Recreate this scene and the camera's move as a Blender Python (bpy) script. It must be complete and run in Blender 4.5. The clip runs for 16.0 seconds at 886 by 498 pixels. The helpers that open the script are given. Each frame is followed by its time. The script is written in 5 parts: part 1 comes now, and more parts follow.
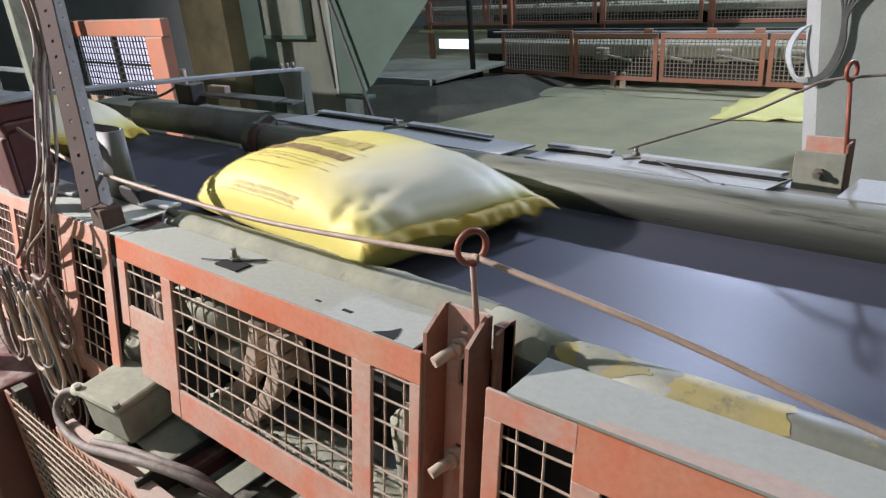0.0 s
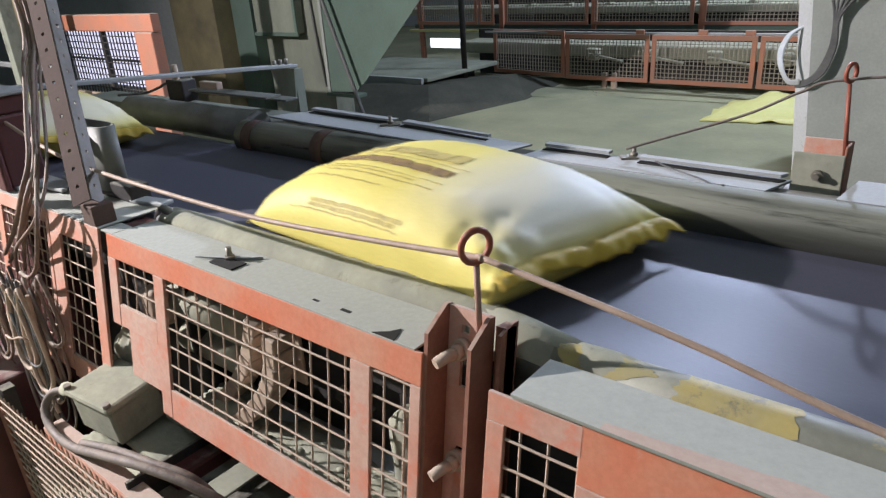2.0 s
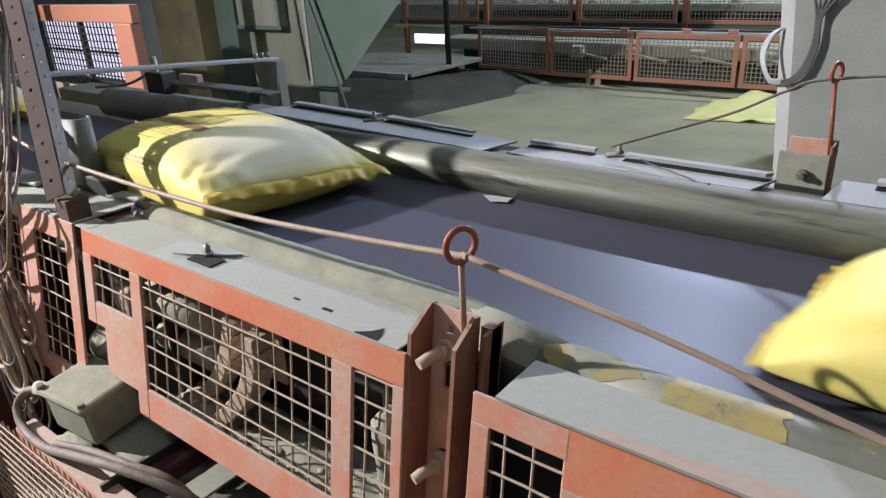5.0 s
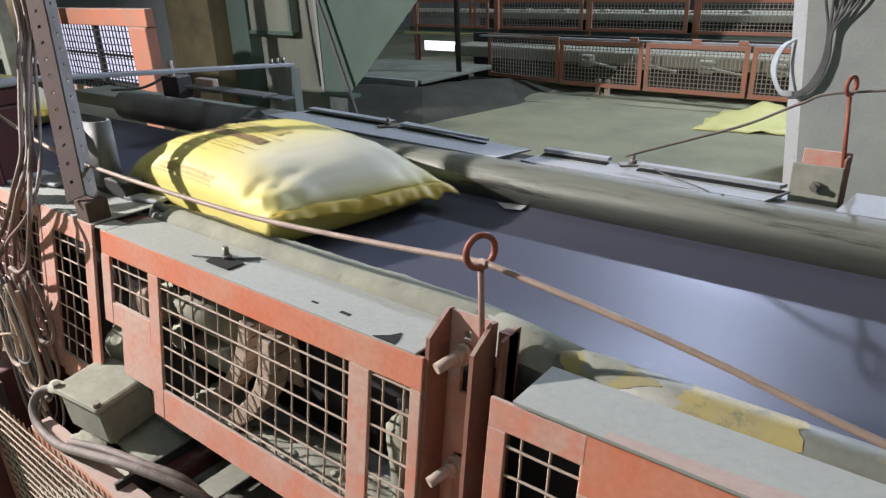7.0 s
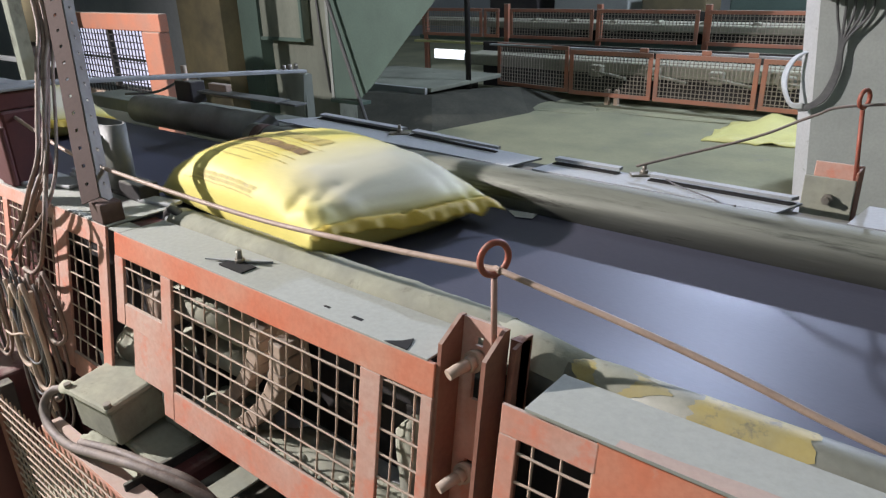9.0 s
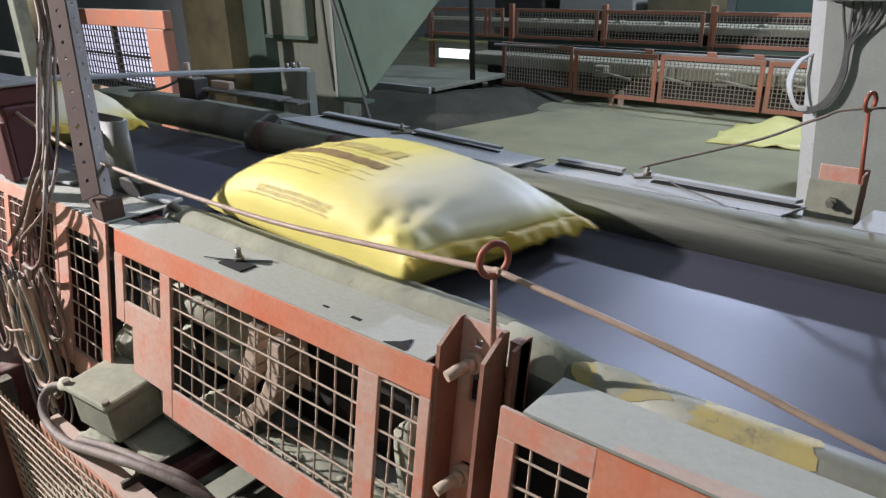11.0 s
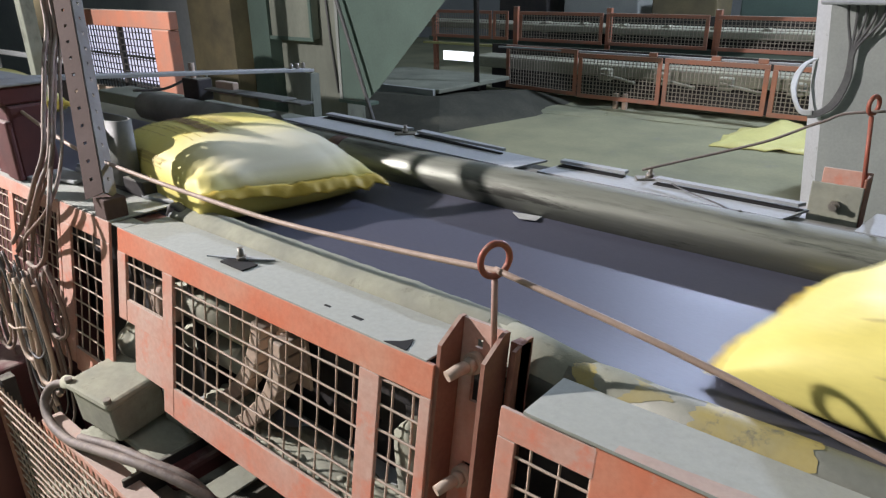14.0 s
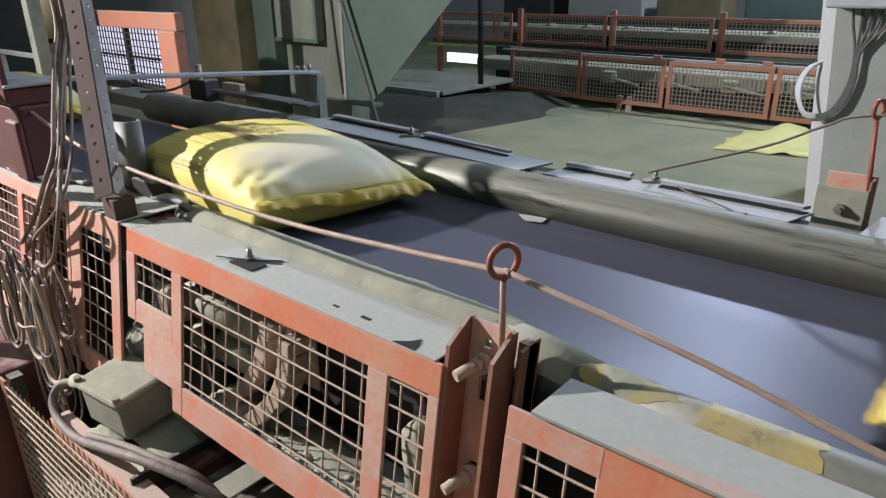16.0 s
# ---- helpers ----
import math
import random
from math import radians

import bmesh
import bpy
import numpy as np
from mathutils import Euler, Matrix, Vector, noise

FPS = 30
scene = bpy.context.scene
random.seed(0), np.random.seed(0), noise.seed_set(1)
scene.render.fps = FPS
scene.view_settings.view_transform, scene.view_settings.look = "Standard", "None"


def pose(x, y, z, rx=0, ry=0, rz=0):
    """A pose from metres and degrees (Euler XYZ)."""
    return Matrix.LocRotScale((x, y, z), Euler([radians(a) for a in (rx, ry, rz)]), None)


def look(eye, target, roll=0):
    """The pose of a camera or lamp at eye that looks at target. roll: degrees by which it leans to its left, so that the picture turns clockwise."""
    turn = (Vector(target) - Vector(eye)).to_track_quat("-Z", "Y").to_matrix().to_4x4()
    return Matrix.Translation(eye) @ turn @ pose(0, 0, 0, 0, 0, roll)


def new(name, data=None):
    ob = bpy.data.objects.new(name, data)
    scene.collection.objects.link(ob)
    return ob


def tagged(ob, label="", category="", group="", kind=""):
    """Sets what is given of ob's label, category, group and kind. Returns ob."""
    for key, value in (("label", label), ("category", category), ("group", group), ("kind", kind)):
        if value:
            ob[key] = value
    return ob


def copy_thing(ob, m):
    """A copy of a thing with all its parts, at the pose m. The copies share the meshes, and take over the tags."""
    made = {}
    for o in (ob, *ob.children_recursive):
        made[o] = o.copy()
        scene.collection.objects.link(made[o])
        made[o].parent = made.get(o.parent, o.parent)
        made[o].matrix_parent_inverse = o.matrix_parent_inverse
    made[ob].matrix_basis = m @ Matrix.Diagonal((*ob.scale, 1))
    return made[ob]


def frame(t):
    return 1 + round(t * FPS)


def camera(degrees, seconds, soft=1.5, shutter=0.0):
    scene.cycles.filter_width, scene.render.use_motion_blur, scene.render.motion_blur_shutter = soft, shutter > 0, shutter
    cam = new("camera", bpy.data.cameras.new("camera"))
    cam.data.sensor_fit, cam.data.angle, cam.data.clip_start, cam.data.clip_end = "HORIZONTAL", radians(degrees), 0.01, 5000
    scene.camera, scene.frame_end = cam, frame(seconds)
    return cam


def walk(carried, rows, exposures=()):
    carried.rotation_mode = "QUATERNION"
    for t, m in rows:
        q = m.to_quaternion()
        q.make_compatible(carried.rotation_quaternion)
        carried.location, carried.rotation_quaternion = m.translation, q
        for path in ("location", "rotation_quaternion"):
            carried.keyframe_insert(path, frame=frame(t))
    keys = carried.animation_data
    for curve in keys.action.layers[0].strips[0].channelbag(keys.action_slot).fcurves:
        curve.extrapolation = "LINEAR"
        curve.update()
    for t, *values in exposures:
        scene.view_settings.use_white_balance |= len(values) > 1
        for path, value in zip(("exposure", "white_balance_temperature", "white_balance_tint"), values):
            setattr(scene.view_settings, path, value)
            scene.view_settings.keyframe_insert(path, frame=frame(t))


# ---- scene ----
cam = camera(66.32, 16.0, 1.3, 0.45)
PATH = [
    (0, pose(0.0544, -0.6386, 1.5092, 67.320, 4.171, 39.441)),
    (0.5, pose(0.0530, -0.6403, 1.5079, 67.384, 4.061, 39.293)),
    (1, pose(0.0407, -0.6482, 1.5073, 67.308, 3.846, 39.172)),
    (1.5, pose(0.0347, -0.6467, 1.5052, 67.298, 3.675, 38.887)),
    (2, pose(0.0294, -0.6396, 1.5043, 67.224, 3.475, 38.707)),
    (2.5, pose(0.0285, -0.6255, 1.5018, 67.181, 3.332, 38.187)),
    (3, pose(0.0211, -0.6214, 1.5002, 67.059, 3.146, 37.910)),
    (3.5, pose(0.0174, -0.6180, 1.4975, 66.841, 2.943, 37.650)),
    (4, pose(0.0169, -0.6208, 1.4974, 66.771, 2.830, 37.495)),
    (6.5, pose(0.0087, -0.6372, 1.5035, 67.198, 2.190, 37.976)),
    (7, pose(0.0073, -0.6468, 1.5046, 67.416, 2.035, 38.280)),
    (7.5, pose(0.0076, -0.6508, 1.5066, 67.700, 1.825, 38.445)),
    (8, pose(0.0062, -0.6545, 1.5090, 67.912, 1.679, 38.640)),
    (8.5, pose(0.0037, -0.6553, 1.5067, 68.064, 1.576, 38.854)),
    (9, pose(0.0028, -0.6581, 1.5059, 68.077, 1.445, 39.089)),
    (11.5, pose(-0.0005, -0.6473, 1.5022, 68.025, 0.965, 39.585)),
    (12, pose(-0.0033, -0.6491, 1.5001, 67.975, 0.912, 39.677)),
    (12.5, pose(0.0000, -0.6500, 1.5000, 67.998, 0.821, 39.773)),
    (13, pose(0.0051, -0.6494, 1.5005, 68.132, 0.817, 39.841)),
    (13.5, pose(0.0067, -0.6484, 1.5017, 68.169, 0.782, 39.836)),
    (14, pose(0.0047, -0.6488, 1.5012, 68.247, 0.775, 39.914)),
    (14.5, pose(0.0039, -0.6525, 1.5024, 68.227, 0.698, 39.933)),
    (15, pose(0.0041, -0.6564, 1.5034, 68.269, 0.640, 39.958)),
    (15.5, pose(0.0031, -0.6588, 1.5032, 68.304, 0.627, 40.080)),
    (16, pose(0.0039, -0.6622, 1.5044, 68.389, 0.629, 40.203)),
]
walk(cam, PATH, [(0, 0.12), (1.0, 0.0), (2.0, 0.12), (3.0, 0.0), (4.0, 0.12), (6.5, -0.04), (7.0, 0.1), (8.0, 0.0), (9.0, 0.08), (11.5, 0.02), (16.0, 0.02)])

# ---- world and lamps ----
world = bpy.data.worlds.new("hall_air")
scene.world = world
world.use_nodes = True
world.node_tree.nodes["Background"].inputs[0].default_value = (0.78, 0.82, 0.9, 1)
world.node_tree.nodes["Background"].inputs[1].default_value = 0.05


def lamp(name, eye, target, watts, colour, size):
    data = bpy.data.lights.new(name, "AREA")
    data.shape, data.size, data.energy, data.color = "DISK", size, watts, colour
    ob = new(name, data)
    ob.matrix_world = look(eye, target)
    return ob


FAR_LAMP, NEAR_LAMP = (-1.0, 3.85, 2.45), (-5.57, -1.99, 3.13)
lamp("far_flood_light", FAR_LAMP, (-0.7, 0.5, 0.9), 112, (0.63, 0.72, 1.0), 0.09)
# Fill lamp behind column_1, added to brighten the far floor.
lamp("floor_fill_light", (-0.6, 7.6, 5.6), (-2.6, 6.2, 0), 400, (0.72, 0.80, 1.0), 0.5)
lamp("near_flood_light", NEAR_LAMP, (-0.8, 0.1, 0.9), 640, (0.98, 0.92, 0.94), 0.09)
# Unseen ceiling lamps, added as even fill for the whole hall.
for hx in (-13.0, -7.0, -1.0, 5.0, 11.0):
    for hy in (-2.5, 4.0, 10.5):
        lamp("ceiling_fill_light", (hx, hy, 6.6), (hx, hy, 0), 29, (0.72, 0.85, 1.0), 0.5)

# ---- materials ----


def mat(name, colour, rough=0.6, metal=0.0, second=None, scale=6.0, amount=0.5, bump=0.3, fine=90.0, dust=0.0, dust_colour=(0.30, 0.30, 0.24), speck=None, stretch=(1, 1, 1), speck_at=(0.62, 0.68), front_tint=None):
    """A worn surface: base and second colour by broad noise, specks, fine bump, and dust that lies on faces turned up."""
    m = bpy.data.materials.new(name)
    m.use_nodes = True
    nt = m.node_tree
    bsdf = nt.nodes["Principled BSDF"]

    def node(kind, **kw):
        n = nt.nodes.new(kind)
        for k, v in kw.items():
            n.inputs[k].default_value = v
        return n

    def ramp(src, a, b):
        r = nt.nodes.new("ShaderNodeMapRange")
        r.inputs[1].default_value, r.inputs[2].default_value = a, b
        nt.links.new(src, r.inputs[0])
        return r.outputs[0]

    def mix(fac, a, b):
        x = nt.nodes.new("ShaderNodeMix")
        x.data_type = "RGBA"
        for val, i in ((a, 6), (b, 7)):
            if isinstance(val, tuple):
                x.inputs[i].default_value = (*val, 1)
            else:
                nt.links.new(val, x.inputs[i])
        if isinstance(fac, float):
            x.inputs[0].default_value = fac
        else:
            nt.links.new(fac, x.inputs[0])
        return x.outputs[2]

    def mul(a, b):
        x = nt.nodes.new("ShaderNodeMath")
        x.operation = "MULTIPLY"
        for val, i in ((a, 0), (b, 1)):
            if isinstance(val, float):
                x.inputs[i].default_value = val
            else:
                nt.links.new(val, x.inputs[i])
        return x.outputs[0]

    geo = nt.nodes.new("ShaderNodeNewGeometry")
    coord = nt.nodes.new("ShaderNodeTexCoord")
    mp = nt.nodes.new("ShaderNodeMapping")
    mp.inputs["Scale"].default_value = stretch
    nt.links.new(coord.outputs["Object"], mp.inputs[0])

    def noise_tex(s, detail=5.0, r=0.6):
        n = node("ShaderNodeTexNoise", Scale=s, Detail=detail, Roughness=r)
        nt.links.new(mp.outputs[0], n.inputs["Vector"])
        return n.outputs[0]

    broad, grain = noise_tex(scale), noise_tex(fine, 4.0)
    second = second or tuple(c * 0.62 for c in colour)
    col = mix(mul(ramp(broad, 0.36, 0.66), amount), colour, second)
    col = mix(mul(ramp(grain, 0.35, 0.75), 0.3), col, tuple(c * 0.55 for c in colour))
    if speck:
        col = mix(ramp(noise_tex(scale * 3.1, 6.0, 0.7), *speck_at), col, speck)
    # Blends to a second colour over the front upper part, by fixed bounds.
    if front_tint:
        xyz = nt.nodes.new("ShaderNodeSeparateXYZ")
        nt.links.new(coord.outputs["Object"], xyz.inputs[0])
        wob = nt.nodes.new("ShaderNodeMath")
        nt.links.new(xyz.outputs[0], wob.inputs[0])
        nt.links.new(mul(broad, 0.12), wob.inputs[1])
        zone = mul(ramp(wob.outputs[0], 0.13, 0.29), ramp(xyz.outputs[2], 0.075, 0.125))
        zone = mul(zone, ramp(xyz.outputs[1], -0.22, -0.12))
        col = mix(mul(zone, 0.8), col, front_tint)
    rough_out = ramp(broad, 0.2, 0.8)
    rr = nt.nodes.new("ShaderNodeMapRange")
    rr.inputs[3].default_value, rr.inputs[4].default_value = max(0.05, rough - 0.1), min(1, rough + 0.12)
    nt.links.new(rough_out, rr.inputs[0])
    rough_src = rr.outputs[0]
    if dust:
        sep = nt.nodes.new("ShaderNodeSeparateXYZ")
        nt.links.new(geo.outputs["Normal"], sep.inputs[0])
        lie = mul(ramp(sep.outputs[2], 0.25, 0.85), ramp(noise_tex(scale * 1.7, 6.0, 0.65), 0.62 - 0.5 * dust, 0.72 - 0.4 * dust))
        lie = mul(lie, min(1.0, 0.35 + 0.65 * dust))
        dcol = mix(mul(ramp(grain, 0.3, 0.7), 0.4), dust_colour, tuple(c * 0.7 for c in dust_colour))
        col = mix(lie, col, dcol)
        x = nt.nodes.new("ShaderNodeMix")
        nt.links.new(lie, x.inputs[0])
        nt.links.new(rough_src, x.inputs[2])
        x.inputs[3].default_value = 0.92
        rough_src = x.outputs[0]
        if metal:
            inv = nt.nodes.new("ShaderNodeMapRange")
            inv.inputs[3].default_value, inv.inputs[4].default_value = metal, 0.0
            nt.links.new(lie, inv.inputs[0])
            nt.links.new(inv.outputs[0], bsdf.inputs["Metallic"])
    nt.links.new(col, bsdf.inputs["Base Color"])
    nt.links.new(rough_src, bsdf.inputs["Roughness"])
    if not (dust and metal):
        bsdf.inputs["Metallic"].default_value = metal
    if bump:
        b = node("ShaderNodeBump", Strength=bump, Distance=0.004)
        add = nt.nodes.new("ShaderNodeMath")
        nt.links.new(broad, add.inputs[0])
        nt.links.new(mul(grain, 0.35), add.inputs[1])
        nt.links.new(add.outputs[0], b.inputs["Height"])
        nt.links.new(b.outputs[0], bsdf.inputs["Normal"])
    return m


def glow(name, colour, strength):
    m = bpy.data.materials.new(name)
    m.use_nodes = True
    b = m.node_tree.nodes["Principled BSDF"]
    b.inputs["Base Color"].default_value = (*colour, 1)
    b.inputs["Emission Color"].default_value = (*colour, 1)
    b.inputs["Emission Strength"].default_value = strength
    return m


DUST = (0.33, 0.335, 0.29)
M = dict(
    orange=mat("orange_paint", (0.56, 0.25, 0.17), 0.65, 0, (0.52, 0.38, 0.31), 4, 1.0, 0.3, dust=0.75, dust_colour=(0.46, 0.38, 0.32), speck=(0.62, 0.165, 0.085), speck_at=(0.52, 0.72)),
    orange_far=mat("faded_orange_paint", (0.47, 0.18, 0.105), 0.6, 0, (0.34, 0.19, 0.14), 5, 0.9, 0.2, dust=0.7, dust_colour=DUST),
    bright=mat("scraped_orange_paint", (0.62, 0.16, 0.075), 0.55, 0, (0.55, 0.30, 0.20), 3.5, 0.9, 0.25, dust=0.5, dust_colour=(0.46, 0.36, 0.30), speck=(0.52, 0.36, 0.29), speck_at=(0.60, 0.78)),
    rust=mat("brown_steel", (0.24, 0.10, 0.065), 0.7, 0, (0.36, 0.18, 0.12), 14, 0.6, 0.35, dust=0.5, dust_colour=(0.42, 0.33, 0.27)),
    dusty=mat("dusty_grey_steel", (0.38, 0.395, 0.40), 0.6, 0.1, (0.29, 0.305, 0.30), 5, 0.9, 0.3, dust=0.8, dust_colour=(0.42, 0.435, 0.43), speck=(0.26, 0.27, 0.25), speck_at=(0.64, 0.74)),
    cover=mat("dusty_cover_steel", (0.36, 0.375, 0.335), 0.65, 0.1, (0.27, 0.285, 0.24), 3.5, 1.0, 0.4, dust=0.8, dust_colour=(0.40, 0.415, 0.37), speck=(0.22, 0.23, 0.20), speck_at=(0.60, 0.72)),
    wire=mat("dusty_wire", (0.50, 0.37, 0.28), 0.75, 0, (0.40, 0.32, 0.24), 12, 0.6, 0.2, dust=0.5, dust_colour=(0.40, 0.35, 0.29)),
    belt=mat("rubber_belt", (0.072, 0.074, 0.102), 0.53, 0, (0.095, 0.097, 0.13), 2.0, 0.5, 0.04, 260, stretch=(0.25, 1, 1)),
    pipe=mat("worn_pipe", (0.20, 0.205, 0.175), 0.43, 0.8, (0.07, 0.075, 0.06), 9, 1.0, 0.5, dust=0.45, dust_colour=(0.27, 0.28, 0.225), speck=(0.05, 0.05, 0.042), speck_at=(0.56, 0.64), stretch=(0.09, 1, 1)),
    ypipe=mat("yellow_worn_pipe", (0.46, 0.36, 0.10), 0.55, 0, (0.30, 0.27, 0.14), 7, 0.9, 0.4, dust=0.12, dust_colour=(0.36, 0.33, 0.2), speck=(0.17, 0.16, 0.11), speck_at=(0.56, 0.66)),
    gpipe=mat("grey_green_pipe", (0.20, 0.205, 0.165), 0.5, 0.1, (0.14, 0.145, 0.12), 5, 0.9, 0.4, dust=0.3, dust_colour=(0.33, 0.33, 0.27), speck=(0.42, 0.34, 0.12), speck_at=(0.58, 0.72)),
    floor=mat("dusty_floor", (0.28, 0.285, 0.185), 0.75, 0, (0.17, 0.18, 0.13), 0.8, 0.9, 0.3, 30, speck=(0.20, 0.20, 0.17), speck_at=(0.6, 0.75)),
    concrete=mat("painted_concrete", (0.36, 0.38, 0.35), 0.75, 0, (0.27, 0.29, 0.27), 2.5, 0.7, 0.3, 60, speck=(0.22, 0.23, 0.2), speck_at=(0.66, 0.78)),
    ochre=mat("ochre_column", (0.25, 0.21, 0.12), 0.8, 0, (0.12, 0.11, 0.08), 2, 0.9, 0.3, 60),
    duct=mat("green_duct_paint", (0.13, 0.185, 0.155), 0.5, 0, (0.095, 0.13, 0.11), 2, 0.6, 0.15, 50, dust=0.3, dust_colour=DUST),
    wall=mat("hall_wall", (0.30, 0.32, 0.32), 0.85, 0, (0.2, 0.21, 0.22), 0.7, 0.7, 0.2, 20),
    red=mat("dark_red_paint", (0.12, 0.032, 0.03), 0.55, 0, (0.055, 0.025, 0.025), 6, 0.6, 0.2, dust=0.4, dust_colour=(0.3, 0.26, 0.22)),
    dark=mat("dark_steel", (0.05, 0.048, 0.05), 0.6, 0.3, (0.09, 0.08, 0.07), 7, 0.6, 0.2, dust=0.6, dust_colour=(0.28, 0.27, 0.22)),
    strut=mat("galvanised_strut", (0.17, 0.155, 0.14), 0.55, 0.3, (0.10, 0.08, 0.065), 9, 0.9, 0.25, dust=0.4, dust_colour=DUST),
    rope=mat("pull_cord", (0.40, 0.29, 0.22), 0.6, 0, (0.28, 0.20, 0.15), 22, 0.6, 0.4, 200),
    ring=mat("red_lead_steel", (0.36, 0.10, 0.06), 0.55, 0.2, (0.25, 0.1, 0.07), 30, 0.6, 0.3, dust=0.3, dust_colour=(0.4, 0.3, 0.24)),
    rod=mat("dusty_red_rod", (0.40, 0.22, 0.17), 0.65, 0, (0.46, 0.33, 0.27), 25, 0.8, 0.3),
    cable=mat("dusty_cable", (0.24, 0.15, 0.115), 0.7, 0, (0.15, 0.12, 0.10), 20, 0.6, 0.2, dust=0.5, dust_colour=(0.4, 0.37, 0.3)),
    grey_cable=mat("grey_cable", (0.09, 0.09, 0.09), 0.55, 0, (0.16, 0.16, 0.15), 20, 0.6, 0.2),
    white_cable=mat("pale_cable", (0.55, 0.56, 0.54), 0.5, 0, (0.4, 0.42, 0.4), 20, 0.5, 0.1),
    bolt=mat("dusty_bolt", (0.30, 0.28, 0.24), 0.5, 0.6, (0.2, 0.17, 0.13), 40, 0.6, 0.3),
    bag=mat("yellow_woven_bag", (0.74, 0.65, 0.20), 0.54, 0, (0.68, 0.585, 0.15), 6, 0.5, 0.22, 160, front_tint=(0.78, 0.75, 0.62)),
    bag_end=mat("deep_yellow_flap", (0.64, 0.47, 0.07), 0.65, 0, (0.55, 0.38, 0.05), 20, 0.7, 0.3, 160),
    ink=mat("brown_ink", (0.20, 0.13, 0.07), 0.7, 0, (0.42, 0.29, 0.07), 25, 0.8, 0.1, 120),
    pale_ink=mat("faded_brown_ink", (0.46, 0.37, 0.13), 0.7, 0, (0.64, 0.54, 0.16), 40, 0.9, 0.1, 120),
    lit_edge=mat("lit_edge_concrete", (0.60, 0.61, 0.62), 0.7, 0, (0.5, 0.51, 0.5), 3, 0.6, 0.3, 60, speck=(0.35, 0.36, 0.34), speck_at=(0.64, 0.7)),
    pipe2=mat("dull_pipe", (0.21, 0.215, 0.195), 0.55, 0, (0.10, 0.105, 0.095), 6, 0.8, 0.3, dust=0.3, dust_colour=(0.22, 0.22, 0.2)),
    web=mat("brown_strut_face", (0.085, 0.045, 0.033), 0.85, 0, (0.12, 0.085, 0.07), 9, 0.7, 0.3),
    far_wire=mat("far_dusty_wire", (0.34, 0.30, 0.25), 0.75, 0, (0.26, 0.24, 0.20), 12, 0.6, 0.2),
    dim_wall=mat("dirty_green_concrete", (0.29, 0.31, 0.25), 0.8, 0, (0.17, 0.18, 0.15), 1.6, 0.9, 0.35, 40, speck=(0.12, 0.12, 0.10), speck_at=(0.60, 0.78), stretch=(1, 1, 0.5)),
    tarp=mat("dark_tarpaulin", (0.055, 0.057, 0.047), 0.8, 0, (0.10, 0.10, 0.08), 2.5, 0.7, 0.4, 30),
    # Near-black colour that paints the shade of holes and gaps.
    hole_shade=mat("hole_shade_colour", (0.010, 0.010, 0.009), 0.9, 0, (0.014, 0.013, 0.012), 9, 0.5, 0.2),
    hose=mat("grey_hose", (0.17, 0.135, 0.115), 0.6, 0, (0.12, 0.1, 0.09), 20, 0.6, 0.2, dust=0.4, dust_colour=(0.3, 0.26, 0.22)),
    sack=mat("empty_yellow_sack", (0.58, 0.57, 0.22), 0.5, 0, (0.5, 0.48, 0.2), 6, 0.6, 0.3),
    heap=mat("grey_dust_heap", (0.375, 0.375, 0.285), 0.95, 0, (0.26, 0.265, 0.22), 7, 0.9, 0.8, 60, speck=(0.20, 0.19, 0.15), speck_at=(0.62, 0.75)),
)

M["belt"].node_tree.nodes["Principled BSDF"].inputs["Specular IOR Level"].default_value = 0.36
M["bag"].node_tree.nodes["Principled BSDF"].inputs["Specular IOR Level"].default_value = 0.32
for k in ("floor", "tarp", "duct", "heap", "dim_wall", "dark", "wall", "ochre"):
    M[k].node_tree.nodes["Principled BSDF"].inputs["Specular IOR Level"].default_value = 0.12

# ---- mesh helpers ----


def box(bm, x0, x1, y0, y1, z0, z1, bevel=0.0, m=None):
    vs = [bm.verts.new((x, y, z)) for x in (x0, x1) for y in (y0, y1) for z in (z0, z1)]
    fs = [bm.faces.new([vs[i] for i in f]) for f in ((0, 1, 3, 2), (4, 6, 7, 5), (0, 4, 5, 1), (2, 3, 7, 6), (0, 2, 6, 4), (1, 5, 7, 3))]
    if bevel:
        es = list({e for f in fs for e in f.edges})
        out = bmesh.ops.bevel(bm, geom=es, offset=bevel, segments=2, affect="EDGES", profile=0.5)
        vs = list({v for f in out["faces"] for v in f.verts} | {v for v in vs if v.is_valid})
    if m is not None:
        bmesh.ops.transform(bm, matrix=m, verts=[v for v in vs if v.is_valid])
    return vs


def tube(bm, pts, r, sides=10, caps=True):
    pts = [Vector(p) for p in pts]
    rings, up = [], None
    for i, p in enumerate(pts):
        d = (pts[min(i + 1, len(pts) - 1)] - pts[max(i - 1, 0)]).normalized()
        if up is None:
            up = Vector((0, 0, 1)) if abs(d.z) < 0.9 else Vector((1, 0, 0))
        a = d.cross(up).normalized()
        up = a.cross(d).normalized()
        rad = r[i] if isinstance(r, (list, tuple)) else r
        rings.append([bm.verts.new(p + rad * (math.cos(2 * math.pi * k / sides) * a + math.sin(2 * math.pi * k / sides) * up)) for k in range(sides)])
    for A, B in zip(rings, rings[1:]):
        for k in range(sides):
            f = bm.faces.new((A[k], A[(k + 1) % sides], B[(k + 1) % sides], B[k]))
            f.smooth = True
    if caps:
        bm.faces.new(rings[0][::-1])
        bm.faces.new(rings[-1])


